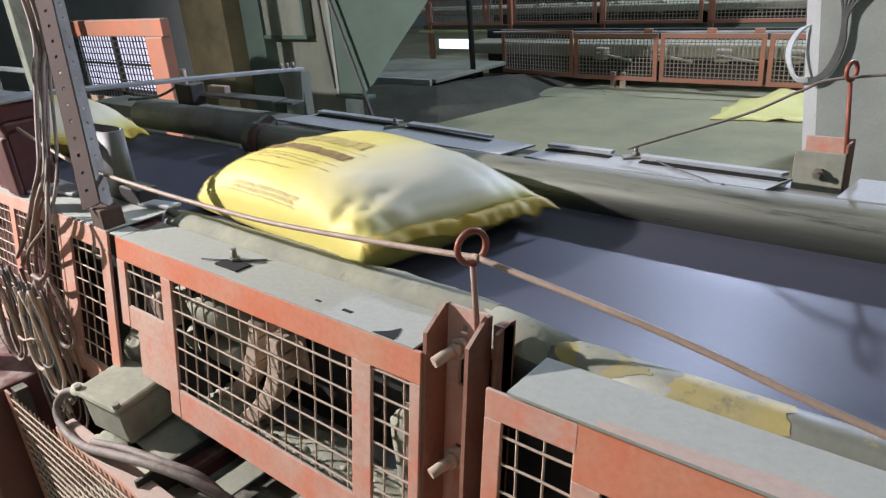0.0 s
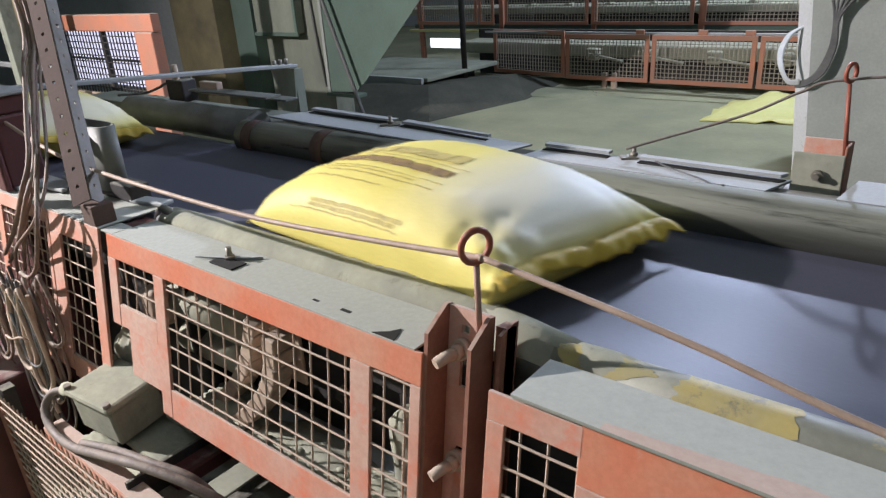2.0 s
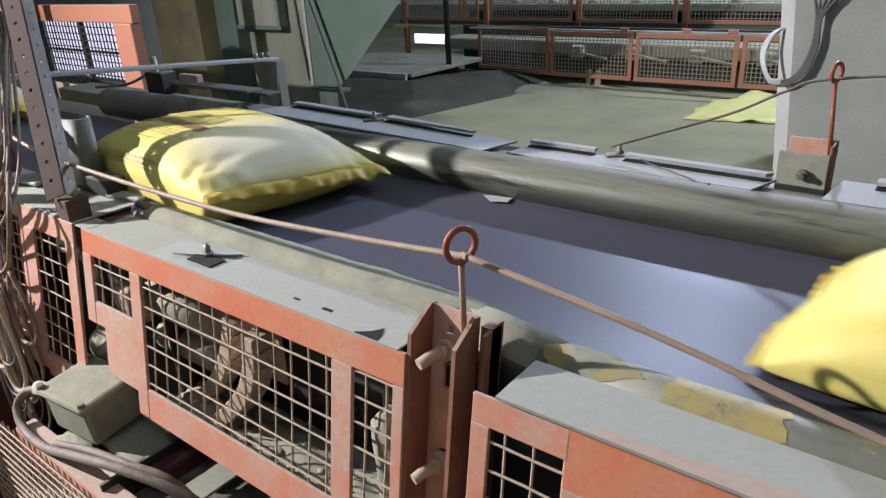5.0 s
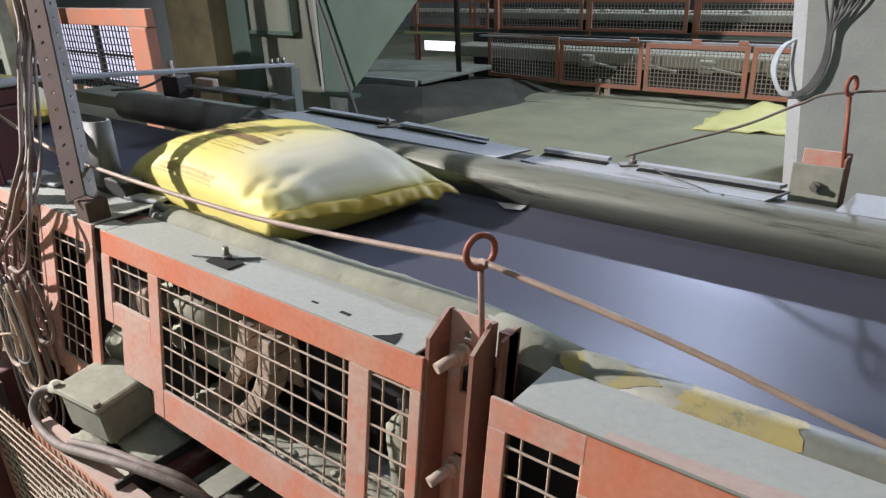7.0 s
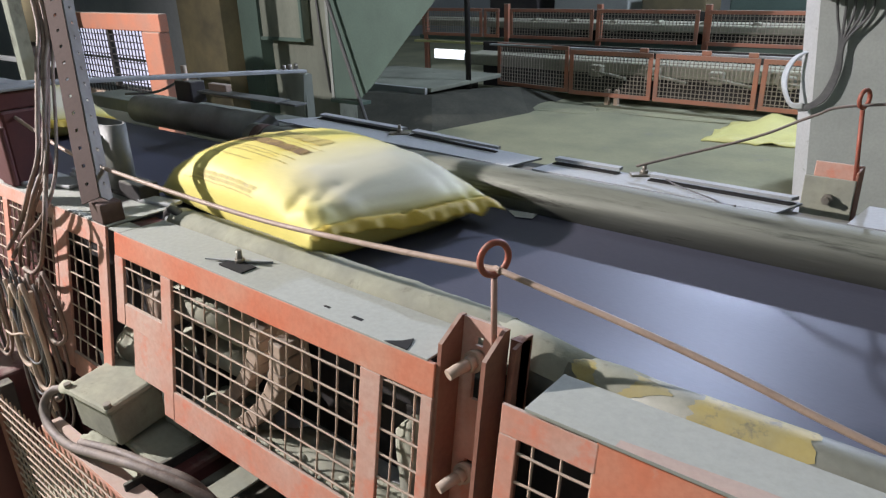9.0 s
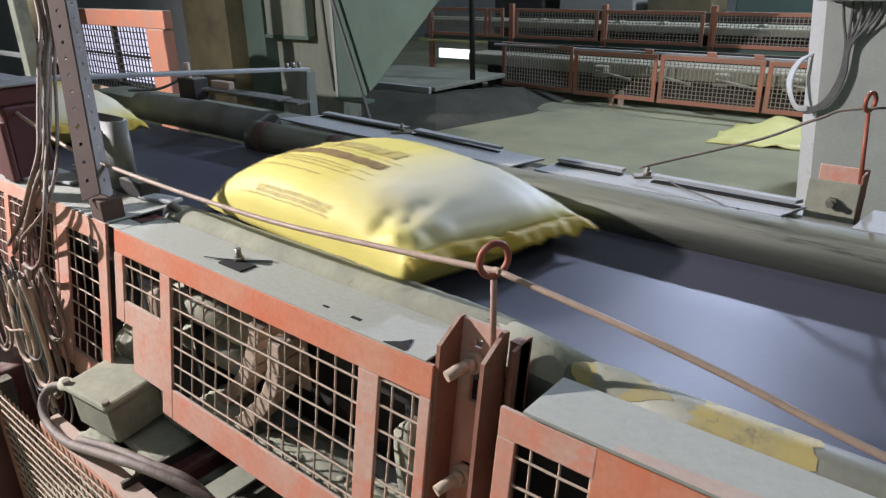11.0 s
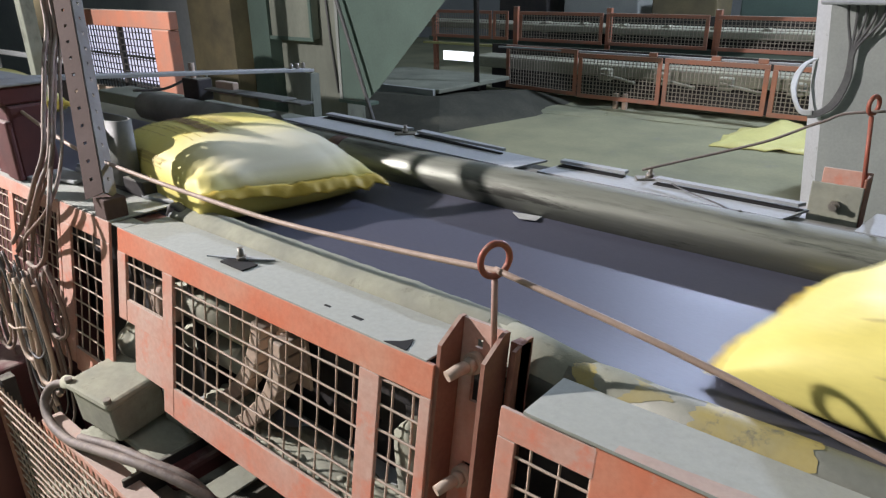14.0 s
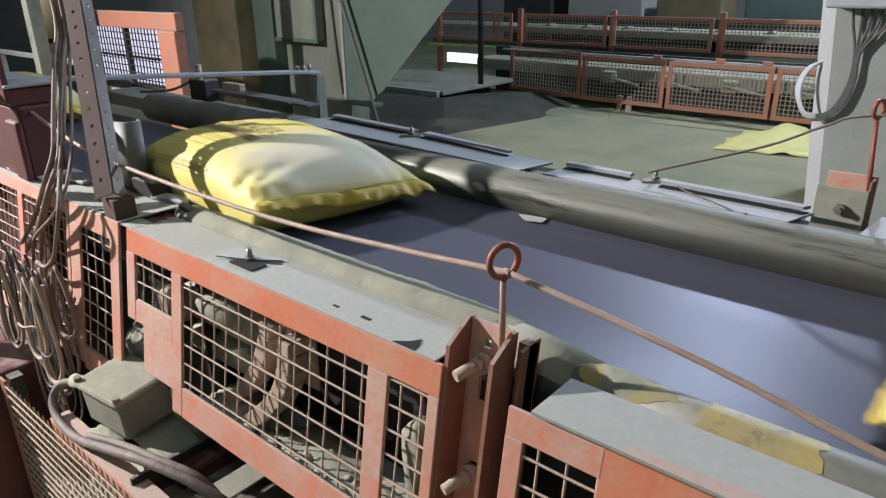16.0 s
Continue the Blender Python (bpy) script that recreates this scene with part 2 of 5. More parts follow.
def smooth_path(pts, n=8):
    """Catmull-Rom through the points."""
    P = [Vector(p) for p in pts]
    P = [2 * P[0] - P[1]] + P + [2 * P[-1] - P[-2]]
    out = []
    for i in range(1, len(P) - 2):
        a, b, c, d = P[i - 1:i + 3]
        for k in range(n):
            t = k / n
            out.append(0.5 * (2 * b + (c - a) * t + (2 * a - 5 * b + 4 * c - d) * t * t + (3 * b - a - 3 * c + d) * t ** 3))
    return out + [P[-2]]


def torus(bm, centre, axis_a, axis_b, R, r, n=28, sides=10):
    a, b, c = Vector(axis_a).normalized(), Vector(axis_b).normalized(), Vector(centre)
    w = a.cross(b)
    rings = []
    for i in range(n):
        d = math.cos(2 * math.pi * i / n) * a + math.sin(2 * math.pi * i / n) * b
        rings.append([bm.verts.new(c + d * (R + r * math.cos(2 * math.pi * k / sides)) + w * r * math.sin(2 * math.pi * k / sides)) for k in range(sides)])
    for i in range(n):
        A, B = rings[i], rings[(i + 1) % n]
        for k in range(sides):
            bm.faces.new((A[k], B[k], B[(k + 1) % sides], A[(k + 1) % sides])).smooth = True


def mesh_of(name, bm, material):
    bmesh.ops.recalc_face_normals(bm, faces=bm.faces)
    me = bpy.data.meshes.new(name)
    bm.to_mesh(me)
    bm.free()
    for x in material if isinstance(material, (list, tuple)) else [material]:
        me.materials.append(x)
    return me


def part(name, bm, material, parent=None, label="", m=None):
    ob = new(name, mesh_of(name, bm, material))
    if m is not None:
        ob.matrix_basis = m
    if parent:
        ob.parent = parent
    if label:
        ob["label"] = label
    return ob


def thing(name, label, category, group="", at=None):
    ob = new(name)
    ob.empty_display_size = 0.1
    if at is not None:
        ob.matrix_basis = at
    return tagged(ob, label, category, group)


def boxpart(name, dims, material, parent=None, label="", bevel=0.0, m=None):
    bm = bmesh.new()
    box(bm, *dims, bevel=bevel)
    return part(name, bm, material, parent, label, m)


def tubepart(name, pts, r, material, parent=None, label="", sides=10):
    bm = bmesh.new()
    tube(bm, pts, r, sides)
    return part(name, bm, material, parent, label)


def structure(name, dims, material, label, bevel=0.0):
    return tagged(boxpart(name, dims, material, None, "", bevel), label, "", "", "structure")


# ---- hall ----
X0, X1, Y0, Y1, H = -24.0, 20.0, -6.0, 14.0, 7.0
structure("floor", (X0, X1, Y0, Y1, -0.2, 0.0), M["floor"], "dust-covered concrete hall floor")
structure("wall_north", (X0, X1, Y1, Y1 + 0.3, 0, H), M["wall"], "grey plastered hall wall")
structure("wall_south", (X0, X1, Y0 - 0.3, Y0, 0, H), M["wall"], "grey plastered hall wall")
structure("wall_west", (X0 - 0.3, X0, Y0 - 0.3, Y1 + 0.3, 0, H), M["wall"], "grey plastered hall wall")
structure("wall_east", (X1, X1 + 0.3, Y0 - 0.3, Y1 + 0.3, 0, H), M["wall"], "grey plastered hall wall")
structure("ceiling", (X0 - 0.3, X1 + 0.3, Y0 - 0.3, Y1 + 0.3, H, H + 0.2), M["wall"], "grey hall ceiling")

# ---- belt conveyor ----
BELT = 0.95
conveyor = thing("belt_conveyor", "long belt conveyor with dark rubber belt between steel side pipes", "conveyor")


def belt_height(y):
    """The belt rises a little towards its edges."""
    return BELT + 0.55 * max(0.0, 0.31 - y) ** 2 + 0.3 * max(0.0, y - 0.56) ** 2


bm = bmesh.new()
ys = [0.125 + 0.605 * i / 28 for i in range(29)]
loop = [(y, belt_height(y)) for y in ys] + [(y, belt_height(y) - 0.012) for y in reversed(ys)]
ends = [[bm.verts.new((x, y, z)) for y, z in loop] for x in (-22.5, 18.5)]
for i in range(len(loop)):
    j = (i + 1) % len(loop)
    f = bm.faces.new((ends[0][i], ends[1][i], ends[1][j], ends[0][j]))
    f.smooth = i < 28
bm.faces.new(ends[0]), bm.faces.new(ends[1][::-1])
part("belt", bm, M["belt"], conveyor, "smooth dark grey rubber belt with sheen")
boxpart("return_belt", (-22.5, 18.5, 0.17, 0.71, 0.70, 0.71), M["belt"], conveyor, "dark rubber return belt")
for yy in (0.10, 0.74):
    boxpart("stringer", (-22.5, 18.5, yy, yy + 0.05, 0.78, 0.90), M["dark"], conveyor, "dusty steel stringer", 0.004)
for k in range(14):
    xx = -21.0 + 2.9 * k
    for yy in (0.105, 0.745):
        boxpart("leg", (xx - 0.03, xx + 0.03, yy, yy + 0.04, 0, 0.78), M["dark"], conveyor, "", 0.004)


def pipe(name, x0, x1, y, z, r, material, label):
    n = max(2, int((x1 - x0) / 0.25))
    tubepart(name, [(x0 + (x1 - x0) * i / n, y + 0.004 * noise.noise(((x0 + (x1 - x0) * i / n) * 1.6, 0.5, 1)), z) for i in range(n + 1)], r, material, conveyor, label, 28)


pipe("side_pipe", -0.405, 18.5, 0.130, 0.945, 0.038, M["gpipe"], "grey-green dusty steel side pipe")
def paint_band(x0, x1, a0, a1, seed):
    """Old paint on the near pipe with a ragged outline."""
    bm = bmesh.new()
    rows = []
    for k in range(19):
        a = a0 + (a1 - a0) * k / 18
        pinch = 0.45 * (x1 - x0) * (abs(2 * k / 18 - 1) ** 3)
        lo = x0 + pinch + 0.025 * noise.noise((a * 1.7, seed, 0)) + 0.012 * noise.noise((a * 6, seed, 3))
        hi = x1 - pinch + 0.035 * noise.noise((a * 1.9, seed, 7)) + 0.014 * noise.noise((a * 7, seed, 9))
        rows.append([bm.verts.new((lo + (hi - lo) * i / 16, 0.130 + 0.004 * noise.noise(((lo + (hi - lo) * i / 16) * 1.6, 0.5, 1)) + 0.0388 * math.cos(math.radians(a * 57.3)), 0.945 + 0.0388 * math.sin(a))) for i in range(17)])
    for A, B in zip(rows, rows[1:]):
        for i in range(16):
            bm.faces.new((A[i], A[i + 1], B[i + 1], B[i])).smooth = True
    part("paint_band", bm, M["ypipe"], conveyor, "worn yellow paint with chips on the pipe")


for x0, x1, a0, a1, seed in ((-0.225, -0.075, 0.35, 3.5, 1.0), (-0.40, -0.27, 1.2, 2.7, 4.0), (0.12, 0.26, 0.9, 2.4, 6.0), (0.3, 0.5, 0.3, 3.2, 9.0)):
    paint_band(x0, x1, a0, a1, seed)
pipe("side_pipe", -1.5, -0.56, 0.146, 0.950, 0.046, M["heap"], "dust-caked steel side pipe")
tubepart("pipe_reducer", [(-0.562, 0.146, 0.950), (-0.48, 0.141, 0.948), (-0.38, 0.131, 0.945)], [0.046, 0.043, 0.0385], M["heap"], conveyor, "dust-caked narrowing of the side pipe", 28)
pipe("side_pipe", -2.02, 18.5, 0.757, 0.985, 0.060, M["pipe"], "shiny worn steel side pipe")
pipe("side_pipe", -2.95, -2.06, 0.835, 0.995, 0.062, M["pipe2"], "dull grey steel side pipe")

# ---- guards on the near side ----
LEAN = math.degrees(math.atan(0.16))
GUARD = pose(0, 0, 0.975, -LEAN, 0, 0)
PITCH = 0.0445


def grid_wires(bm, x0, x1, z0, z1, r=0.0022, y=0.004, pitch=PITCH, off=0.5):
    n = int((x1 - x0) / pitch)
    for i in range(n + 1):
        x = x0 + (i + off) * pitch
        if x < x1:
            w = 0.0015
            tube(bm, [(x + random.uniform(-w, w), y, z0), (x + random.uniform(-w, w), y + 0.003, (z0 + z1) / 2), (x + random.uniform(-w, w), y, z1)], r, 6, False)
    n = int((z1 - z0) / pitch)
    for i in range(n + 1):
        z = z1 - (i + off) * pitch
        if z > z0:
            tube(bm, [(x0, y - r * 1.5, z), ((x0 + x1) / 2, y - r * 1.5, z + random.uniform(-0.002, 0.002)), (x1, y - r * 1.5, z)], r, 6, False)


FRESH = ((-1.531, -0.561, -0.056, 0.0), (-0.297, 0.9, -0.100, -0.012))


def guard(label, bars, windows, plate=None, material="orange", at=GUARD):
    g = thing("mesh_guard", label, "guard", "conveyor guards", at)
    for b in bars:
        bm = bmesh.new()
        box(bm, b[0], b[1], -0.004 - 0.0007 * (b[1] - b[0] < b[3] - b[2]), 0.003, b[2], b[3], 0.0015)
        part("frame_bar", bm, M["bright"] if b in FRESH else M[material], g)
    for w in windows:
        bm = bmesh.new()
        grid_wires(bm, *w)
        part("wire_mesh", bm, M["wire"], g, "dusty welded wire mesh")
    return g


guard("orange steel frame guard with wire mesh, dusty, bolted beside the belt",
      [(-1.531, -0.561, -0.056, 0.0), (-1.533, -1.494, -0.222, -0.056), (-1.494, -1.330, -0.222, -0.168), (-1.330, -1.289, -0.390, -0.056),
       (-1.289, -0.561, -0.392, -0.318), (-0.714, -0.668, -0.318, -0.056), (-0.583, -0.561, -0.318, -0.056), (-1.494, -1.31, -0.054, -0.050)],
      [(-1.494, -1.330, -0.168, -0.056), (-1.289, -0.714, -0.318, -0.058), (-0.668, -0.583, -0.318, -0.04)])
guard("orange steel frame guard with narrow wire mesh window, peeling paint",
      [(-1.845, -1.572, -0.050, 0.003), (-1.845, -1.787, -0.435, -0.050), (-1.617, -1.572, -0.395, -0.050), (-1.787, -1.617, -0.45, -0.385)],
      [(-1.787, -1.617, -0.385, -0.050)])
guard("faded orange frame guard with dense wire mesh hung with cables",
      [(-2.60, -1.868, -0.035, 0.003), (-2.20, -2.165, -0.40, -0.035), (-1.868, -1.85, -0.40, -0.0), (-2.60, -1.85, -0.44, -0.40)],
      [(-2.60, -2.20, -0.40, -0.035, 0.0022, 0.004, 0.035), (-2.165, -1.868, -0.40, -0.035, 0.0022, 0.004, 0.035)])
guard("orange steel frame guard with wire mesh under a grey top plate",
      [(-0.440, -0.292, -0.060, -0.016), (-0.440, -0.410, -0.40, -0.06), (-0.296, 0.9, -0.40, -0.31), (-0.297, 0.9, -0.100, -0.012), (-0.297, -0.255, -0.31, -0.100), (-0.41, -0.296, -0.40, -0.33), (0.3, 0.34, -0.31, -0.100)],
      [(-0.410, -0.297, -0.33, -0.060), (-0.255, 0.3, -0.31, -0.100), (0.34, 0.9, -0.31, -0.100)])

# top plates of the guards
boxpart("plate", (-1.50, -0.575, -0.004, 0.105, 0.975, 0.979), M["cover"], thing("cover_plate", "grey dust-covered sheet steel cover along the guard", "cover plate", "guard covers"), "", 0.001)
boxpart("plate", (-1.84, -1.565, 0.0, 0.16, 0.977, 0.981), M["cover"], thing("cover_plate", "grey dust-covered short sheet steel cover", "cover plate", "guard covers"), "", 0.001)
boxpart("plate", (-2.6, -1.85, 0.0, 0.16, 0.972, 0.976), M["cover"], thing("cover_plate", "grey dusty sheet steel cover behind hung cables", "cover plate", "guard covers"), "", 0.001)
boxpart("plate", (-0.40, 0.95, -0.012, 0.092, 0.966, 0.972), M["cover"], thing("cover_plate", "grey painted sheet steel cover with scuffed edge", "cover plate", "guard covers"), "", 0.001)

boxpart("plate", (-1.56, -1.505, -0.002, 0.05, 0.974, 0.978), M["cover"], thing("cover_plate", "narrow dusty bridging plate between two covers", "cover plate", "guard covers"), "", 0.001)

scuff = bmesh.new()
near_row = [scuff.verts.new((-0.27 + 0.02 * i, -0.0125, 0.9725)) for i in range(60)]
far_row = [scuff.verts.new((-0.27 + 0.02 * i, -0.010 + min(0.05, 0.012 + 0.0016 * i) + 0.010 * noise.noise((i * 0.35, 2.0, 1.0)), 0.9725)) for i in range(60)]
for i in range(59):
    scuff.faces.new((near_row[i], near_row[i + 1], far_row[i + 1], far_row[i]))
tagged(part("paint_edge", scuff, M["orange"]), "worn pinkish orange paint along the cover's front edge", "paint")

# ---- bags ----
BA, BB, BH = 0.397, 0.240, 0.188


def bag_loop(u, a):
    """Surface of the filled bag: u along the belt from seam to seam, a the angle round it (0 far side, 90 top, 180 near side)."""
    au = min(1.0, abs(u))
    c, sn = math.cos(a), math.sin(a)
    cy = math.copysign(abs(c) ** 0.62, c)
    seam = 0.084 - 0.018 * cy if u > 0 else 0.084 - 0.018 * cy - (0.058 + 0.018 * max(0.0, -cy)) * au ** 2
    crown = max(0.0, 1 - au ** 2.9) ** 0.74 if u > 0 else max(0.0, 1 - au ** 2.2) ** 0.86
    foot = max(0.0, 1 - au ** 14) ** 0.5
    top, low = seam + (BH - seam) * crown + 0.002, seam * (1 - foot)
    bulge = 0.5 + 0.5 * (1 - au ** 6)
    w = BB * (0.965 + 0.035 * au ** 4 if u > 0 else 0.965 - 0.06 * au ** 3)
    x = BA * u + (0.024 * cy * max(0.0, u) ** 2) + 0.006 * math.sin(5 * cy + 1) * au ** 6
    side = 0.5 * (top + low) * 0.92
    if sn >= 0:
        z = side + (top - side) * abs(sn) ** (0.80 * bulge + 0.2)
    else:
        z = side - (side - low) * abs(sn) ** 0.30
    r = 0.030 * noise.noise((u * 2.3, cy * 2.0, 2.0)) + 0.016 * noise.noise((u * 6, cy * 5, 7.0))
    deg = math.degrees(a) % 360
    gathers = 0.0018 * math.sin(cy * 21 + 3 * noise.noise((cy * 3, 1.0, 4.0))) * math.exp(-((au - 0.93) / 0.10) ** 2)
    fold = 0.006 * noise.noise((u * 7, cy * 9 + cz_of(sn), 11.0)) * au ** 2 + 0.003 * noise.noise((u * 25, cy * 18, 5.0))
    ear = 0.014 * math.exp(-((u - 0.86) / 0.07) ** 2 - ((deg - 152) / 14) ** 2) if u > 0 else 0.0
    dent = 0.008 * math.exp(-((u - 0.72) / 0.04) ** 2 - ((deg - 143) / 16) ** 2) + 0.004 * math.exp(-((u - 0.80 - (deg - 120) * 0.003) / 0.045) ** 2 - ((deg - 118) / 14) ** 2)
    dent += 0.008 * math.exp(-((u + 0.80) / 0.06) ** 2 - ((deg - 60) / 24) ** 2)
    if sn > 0:
        z += (0.1 * r + fold + gathers - dent + ear) * min(1.0, 3 * sn)
    return Vector((x - dent * 0.4, w * cy * (1 + 0.15 * r) + dent * 0.5, max(0.0008, z)))


def cz_of(sn):
    return math.copysign(abs(sn) ** 0.8, sn)


def bag_mesh():
    bm = bmesh.new()
    n, k = 72, 72

    def warp(i):
        t = -1 + 2 * i / n
        return math.copysign(1 - (1 - abs(t)) ** 1.6, t)

    rings = [[bm.verts.new(bag_loop(warp(i), 2 * math.pi * j / k)) for j in range(k)] for i in range(n + 1)]
    for A, B in zip(rings, rings[1:]):
        for j in range(k):
            bm.faces.new((A[j], A[(j + 1) % k], B[(j + 1) % k], B[j])).smooth = True
    for R in (rings[0], rings[-1]):
        bm.faces.new(R)
    return bm


def bag_flap(end):
    """The flat sewn flap beyond the filling, folded down in uneven tongues."""
    bm = bmesh.new()
    rows = []
    for i in range(7):
        k = i / 6
        row = []
        for j in range(65):
            v = -1 + 2 * j / 64
            edge = bag_loop(end, math.acos(math.copysign(abs(v) ** (1 / 0.62), v)))
            wave = math.sin(v * 19 + 4 * noise.noise((v * 3, end, 4.0)))
            deep = (0.030 + 0.010 * noise.noise((v * 5, end, 1.0)) + 0.004 * wave) * (0.45 + 0.55 * min(1.0, max(0.0, (v + 0.9) / 0.9)))
            out = 0.004 + 0.022 * k ** 0.7 + 0.0035 * k * math.sin(v * 27 + 5 * noise.noise((v * 4, end, 8.0)))
            if end < 0:
                deep, out = 0.4 * deep, 0.5 * out
            row.append(bm.verts.new((edge.x + end * out * (1 + 0.5 * max(0.0, v)), edge.y * (1.0 + 0.02 * k), edge.z - 0.001 - deep * k ** 1.3 * (1 - 0.25 * max(0.0, v)))))
        rows.append(row)
    for A, B in zip(rows, rows[1:]):
        for j in range(64):
            bm.faces.new((A[j], A[j + 1], B[j + 1], B[j])).smooth = True
    return bm


def bag_patch(bm, u0, u1, v0, v1, lift=0.0016, around=False):
    """A printed patch; v is the part of the half width, or degrees round the bag."""
    n, k = max(2, int((u1 - u0) * 30)), max(2, int((v1 - v0) * (0.4 if around else 30)))
    g = []
    for i in range(n + 1):
        row = []
        for j in range(k + 1):
            v = v0 + (v1 - v0) * j / k
            a = math.radians(v) if around else math.acos(math.copysign(abs(v) ** (1 / 0.62), v))
            p = bag_loop(u0 + (u1 - u0) * i / n, a)
            row.append(bm.verts.new(p + lift * Vector((0, math.cos(a), math.sin(a)))))
        g.append(row)
    for i in range(n):
        for j in range(k):
            bm.faces.new((g[i][j], g[i + 1][j], g[i + 1][j + 1], g[i][j + 1])).smooth = True


def build_bag():
    b = thing("filled_bag", "full yellow woven plastic bag lying flat on the belt", "bag", "bags on the belt")
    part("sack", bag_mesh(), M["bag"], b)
    for end in (1, -1):
        flap = part("end_flap", bag_flap(end), M["bag_end"], b, "crimped deep yellow sewn end flap")
        mod = flap.modifiers.new("thick", "SOLIDIFY")
        mod.thickness = 0.003
    def line(u0, u1, v0, v1, least, most, gap, label, material="ink"):
        bm = bmesh.new()
        u = u0
        while u < u1:
            du = min(random.uniform(least, most), u1 - u)
            bag_patch(bm, u, u + du * gap, v0, v1)
            u += du
        part("print", bm, M[material], b, label)

    line(-0.52, 0.36, -0.40, -0.26, 0.10, 0.16, 0.94, "row of large dark brown printed blocks")
    line(-0.42, 0.30, -0.10, 0.10, 0.08, 0.14, 0.86, "second row of large printed blocks", "pale_ink")
    line(-0.50, 0.40, -0.195, -0.18, 0.3, 0.5, 0.98, "thin printed rule", "pale_ink")
    for v, u0, u1 in ((-0.50, -0.50, 0.40), (-0.545, -0.52, 0.22), (-0.60, -0.40, 0.40), (-0.70, -0.6, 0.1)):
        line(u0, u1, v - 0.016, v, 0.03, 0.09, 0.80, "line of small printing", "pale_ink")
    for lo, hi, u0, u1 in ((151, 155.5, -0.34, 0.34), (156.5, 161, -0.34, 0.30), (163, 165, -0.5, 0.36)):
        bm = bmesh.new()
        u = u0
        while u < u1:
            du = random.uniform(0.02, 0.05)
            bag_patch(bm, u, u + du * 0.8, lo, hi, 0.0016, True)
            u += du
        part("print", bm, M["pale_ink"], b, "row of small printing on the side")
    return b


# ---- bracket post, eye bolts and pull cords ----


def flange(bm, x, th, y0, y1, z0, z1, chamfer):
    """An upright flange seen from the side, its front top corner cut off."""
    prof = [(y0, z0), (y1, z0), (y1, z1), (y1 - 0.012, z1), (y0, z1 - chamfer)]
    A = [bm.verts.new((x, y, z)) for y, z in prof]
    B = [bm.verts.new((x + th, y, z)) for y, z in prof]
    bm.faces.new(A)
    bm.faces.new(B[::-1])
    for i in range(len(prof)):
        j = (i + 1) % len(prof)
        bm.faces.new((A[i], B[i], B[j], A[j]))


post = thing("channel_post", "brown steel channel post bolted between two guards, flanges painted darker for shade", "post", "", GUARD)
# Flanges take a darker brown than the web, painting in their shaded sides.
for nm, fx, ztop, ch in (("flange", -0.561, 0.068, 0.036), ("flange", -0.482, 0.066, 0.036)):
    bm = bmesh.new()
    flange(bm, fx, 0.007, 0.0, 0.056, -0.9, ztop, ch)
    part(nm, bm, M["rust"], post)
bm = bmesh.new()
for dims in ((-0.554, -0.530, -0.9, 0.066), (-0.516, -0.482, -0.9, 0.066), (-0.530, -0.516, -0.9, -0.20), (-0.530, -0.516, -0.165, -0.062), (-0.530, -0.516, 0.020, 0.026), (-0.530, -0.516, 0.040, 0.066)):
    box(bm, dims[0], dims[1], 0.050, 0.057, dims[2], dims[3])
part("web", bm, M["orange"], post, "slotted orange web plate")
bm = bmesh.new()
flange(bm, -0.462, 0.006, 0.045, 0.09, -0.5, 0.055, 0.012)
box(bm, -0.475, -0.456, 0.06, 0.085, -0.5, 0.05)
part("backing_strip", bm, M["rust"], post)
for zb in (0.004, -0.185):
    bm = bmesh.new()
    tube(bm, [(-0.523, 0.050, zb), (-0.523, 0.036, zb)], 0.017, 14)
    tube(bm, [(-0.523, 0.037, zb), (-0.523, 0.024, zb - 0.002)], 0.0125, 6)
    tube(bm, [(-0.523, 0.03, zb), (-0.529, 0.012, zb - 0.005), (-0.535, -0.005, zb - 0.012)], [0.0098, 0.0095, 0.0088], 12)
    part("bolt", bm, M["wire"], post, "dust-caked clamping bolt")


def eye_bolt(x, y, z0, z1, R, r, lean, label):
    e = thing("eye_bolt", label, "eye bolt", "pull cord guides")
    top = Vector((x + lean[0], y + lean[1], z1))
    tubepart("rod", [(x, y, z0), top - Vector((0, 0, R + r))], r, M["ring"] if y > 0.5 else M["rod"], e, "", 10)
    bm = bmesh.new()
    torus(bm, top, (0.35, 0.94, 0), (0, 0, 1), R, r)
    part("ring", bm, M["ring"], e, "rust-red steel ring")
    return e


eye_bolt(-0.492, 0.048, 0.99, 1.148, 0.0235, 0.0048, (0.006, -0.008), "rusty eye bolt standing on the channel post")
eye_bolt(-0.212, 1.045, 1.06, 1.237, 0.019, 0.0048, (-0.016, 0.015), "rusty eye bolt standing on a steel bracket")


def cord(name, pts, r, material, label, category, group="", n=8, sides=8):
    return tagged(tubepart(name, smooth_path(pts, n), r, M[material], None, "", sides), label, category, group)


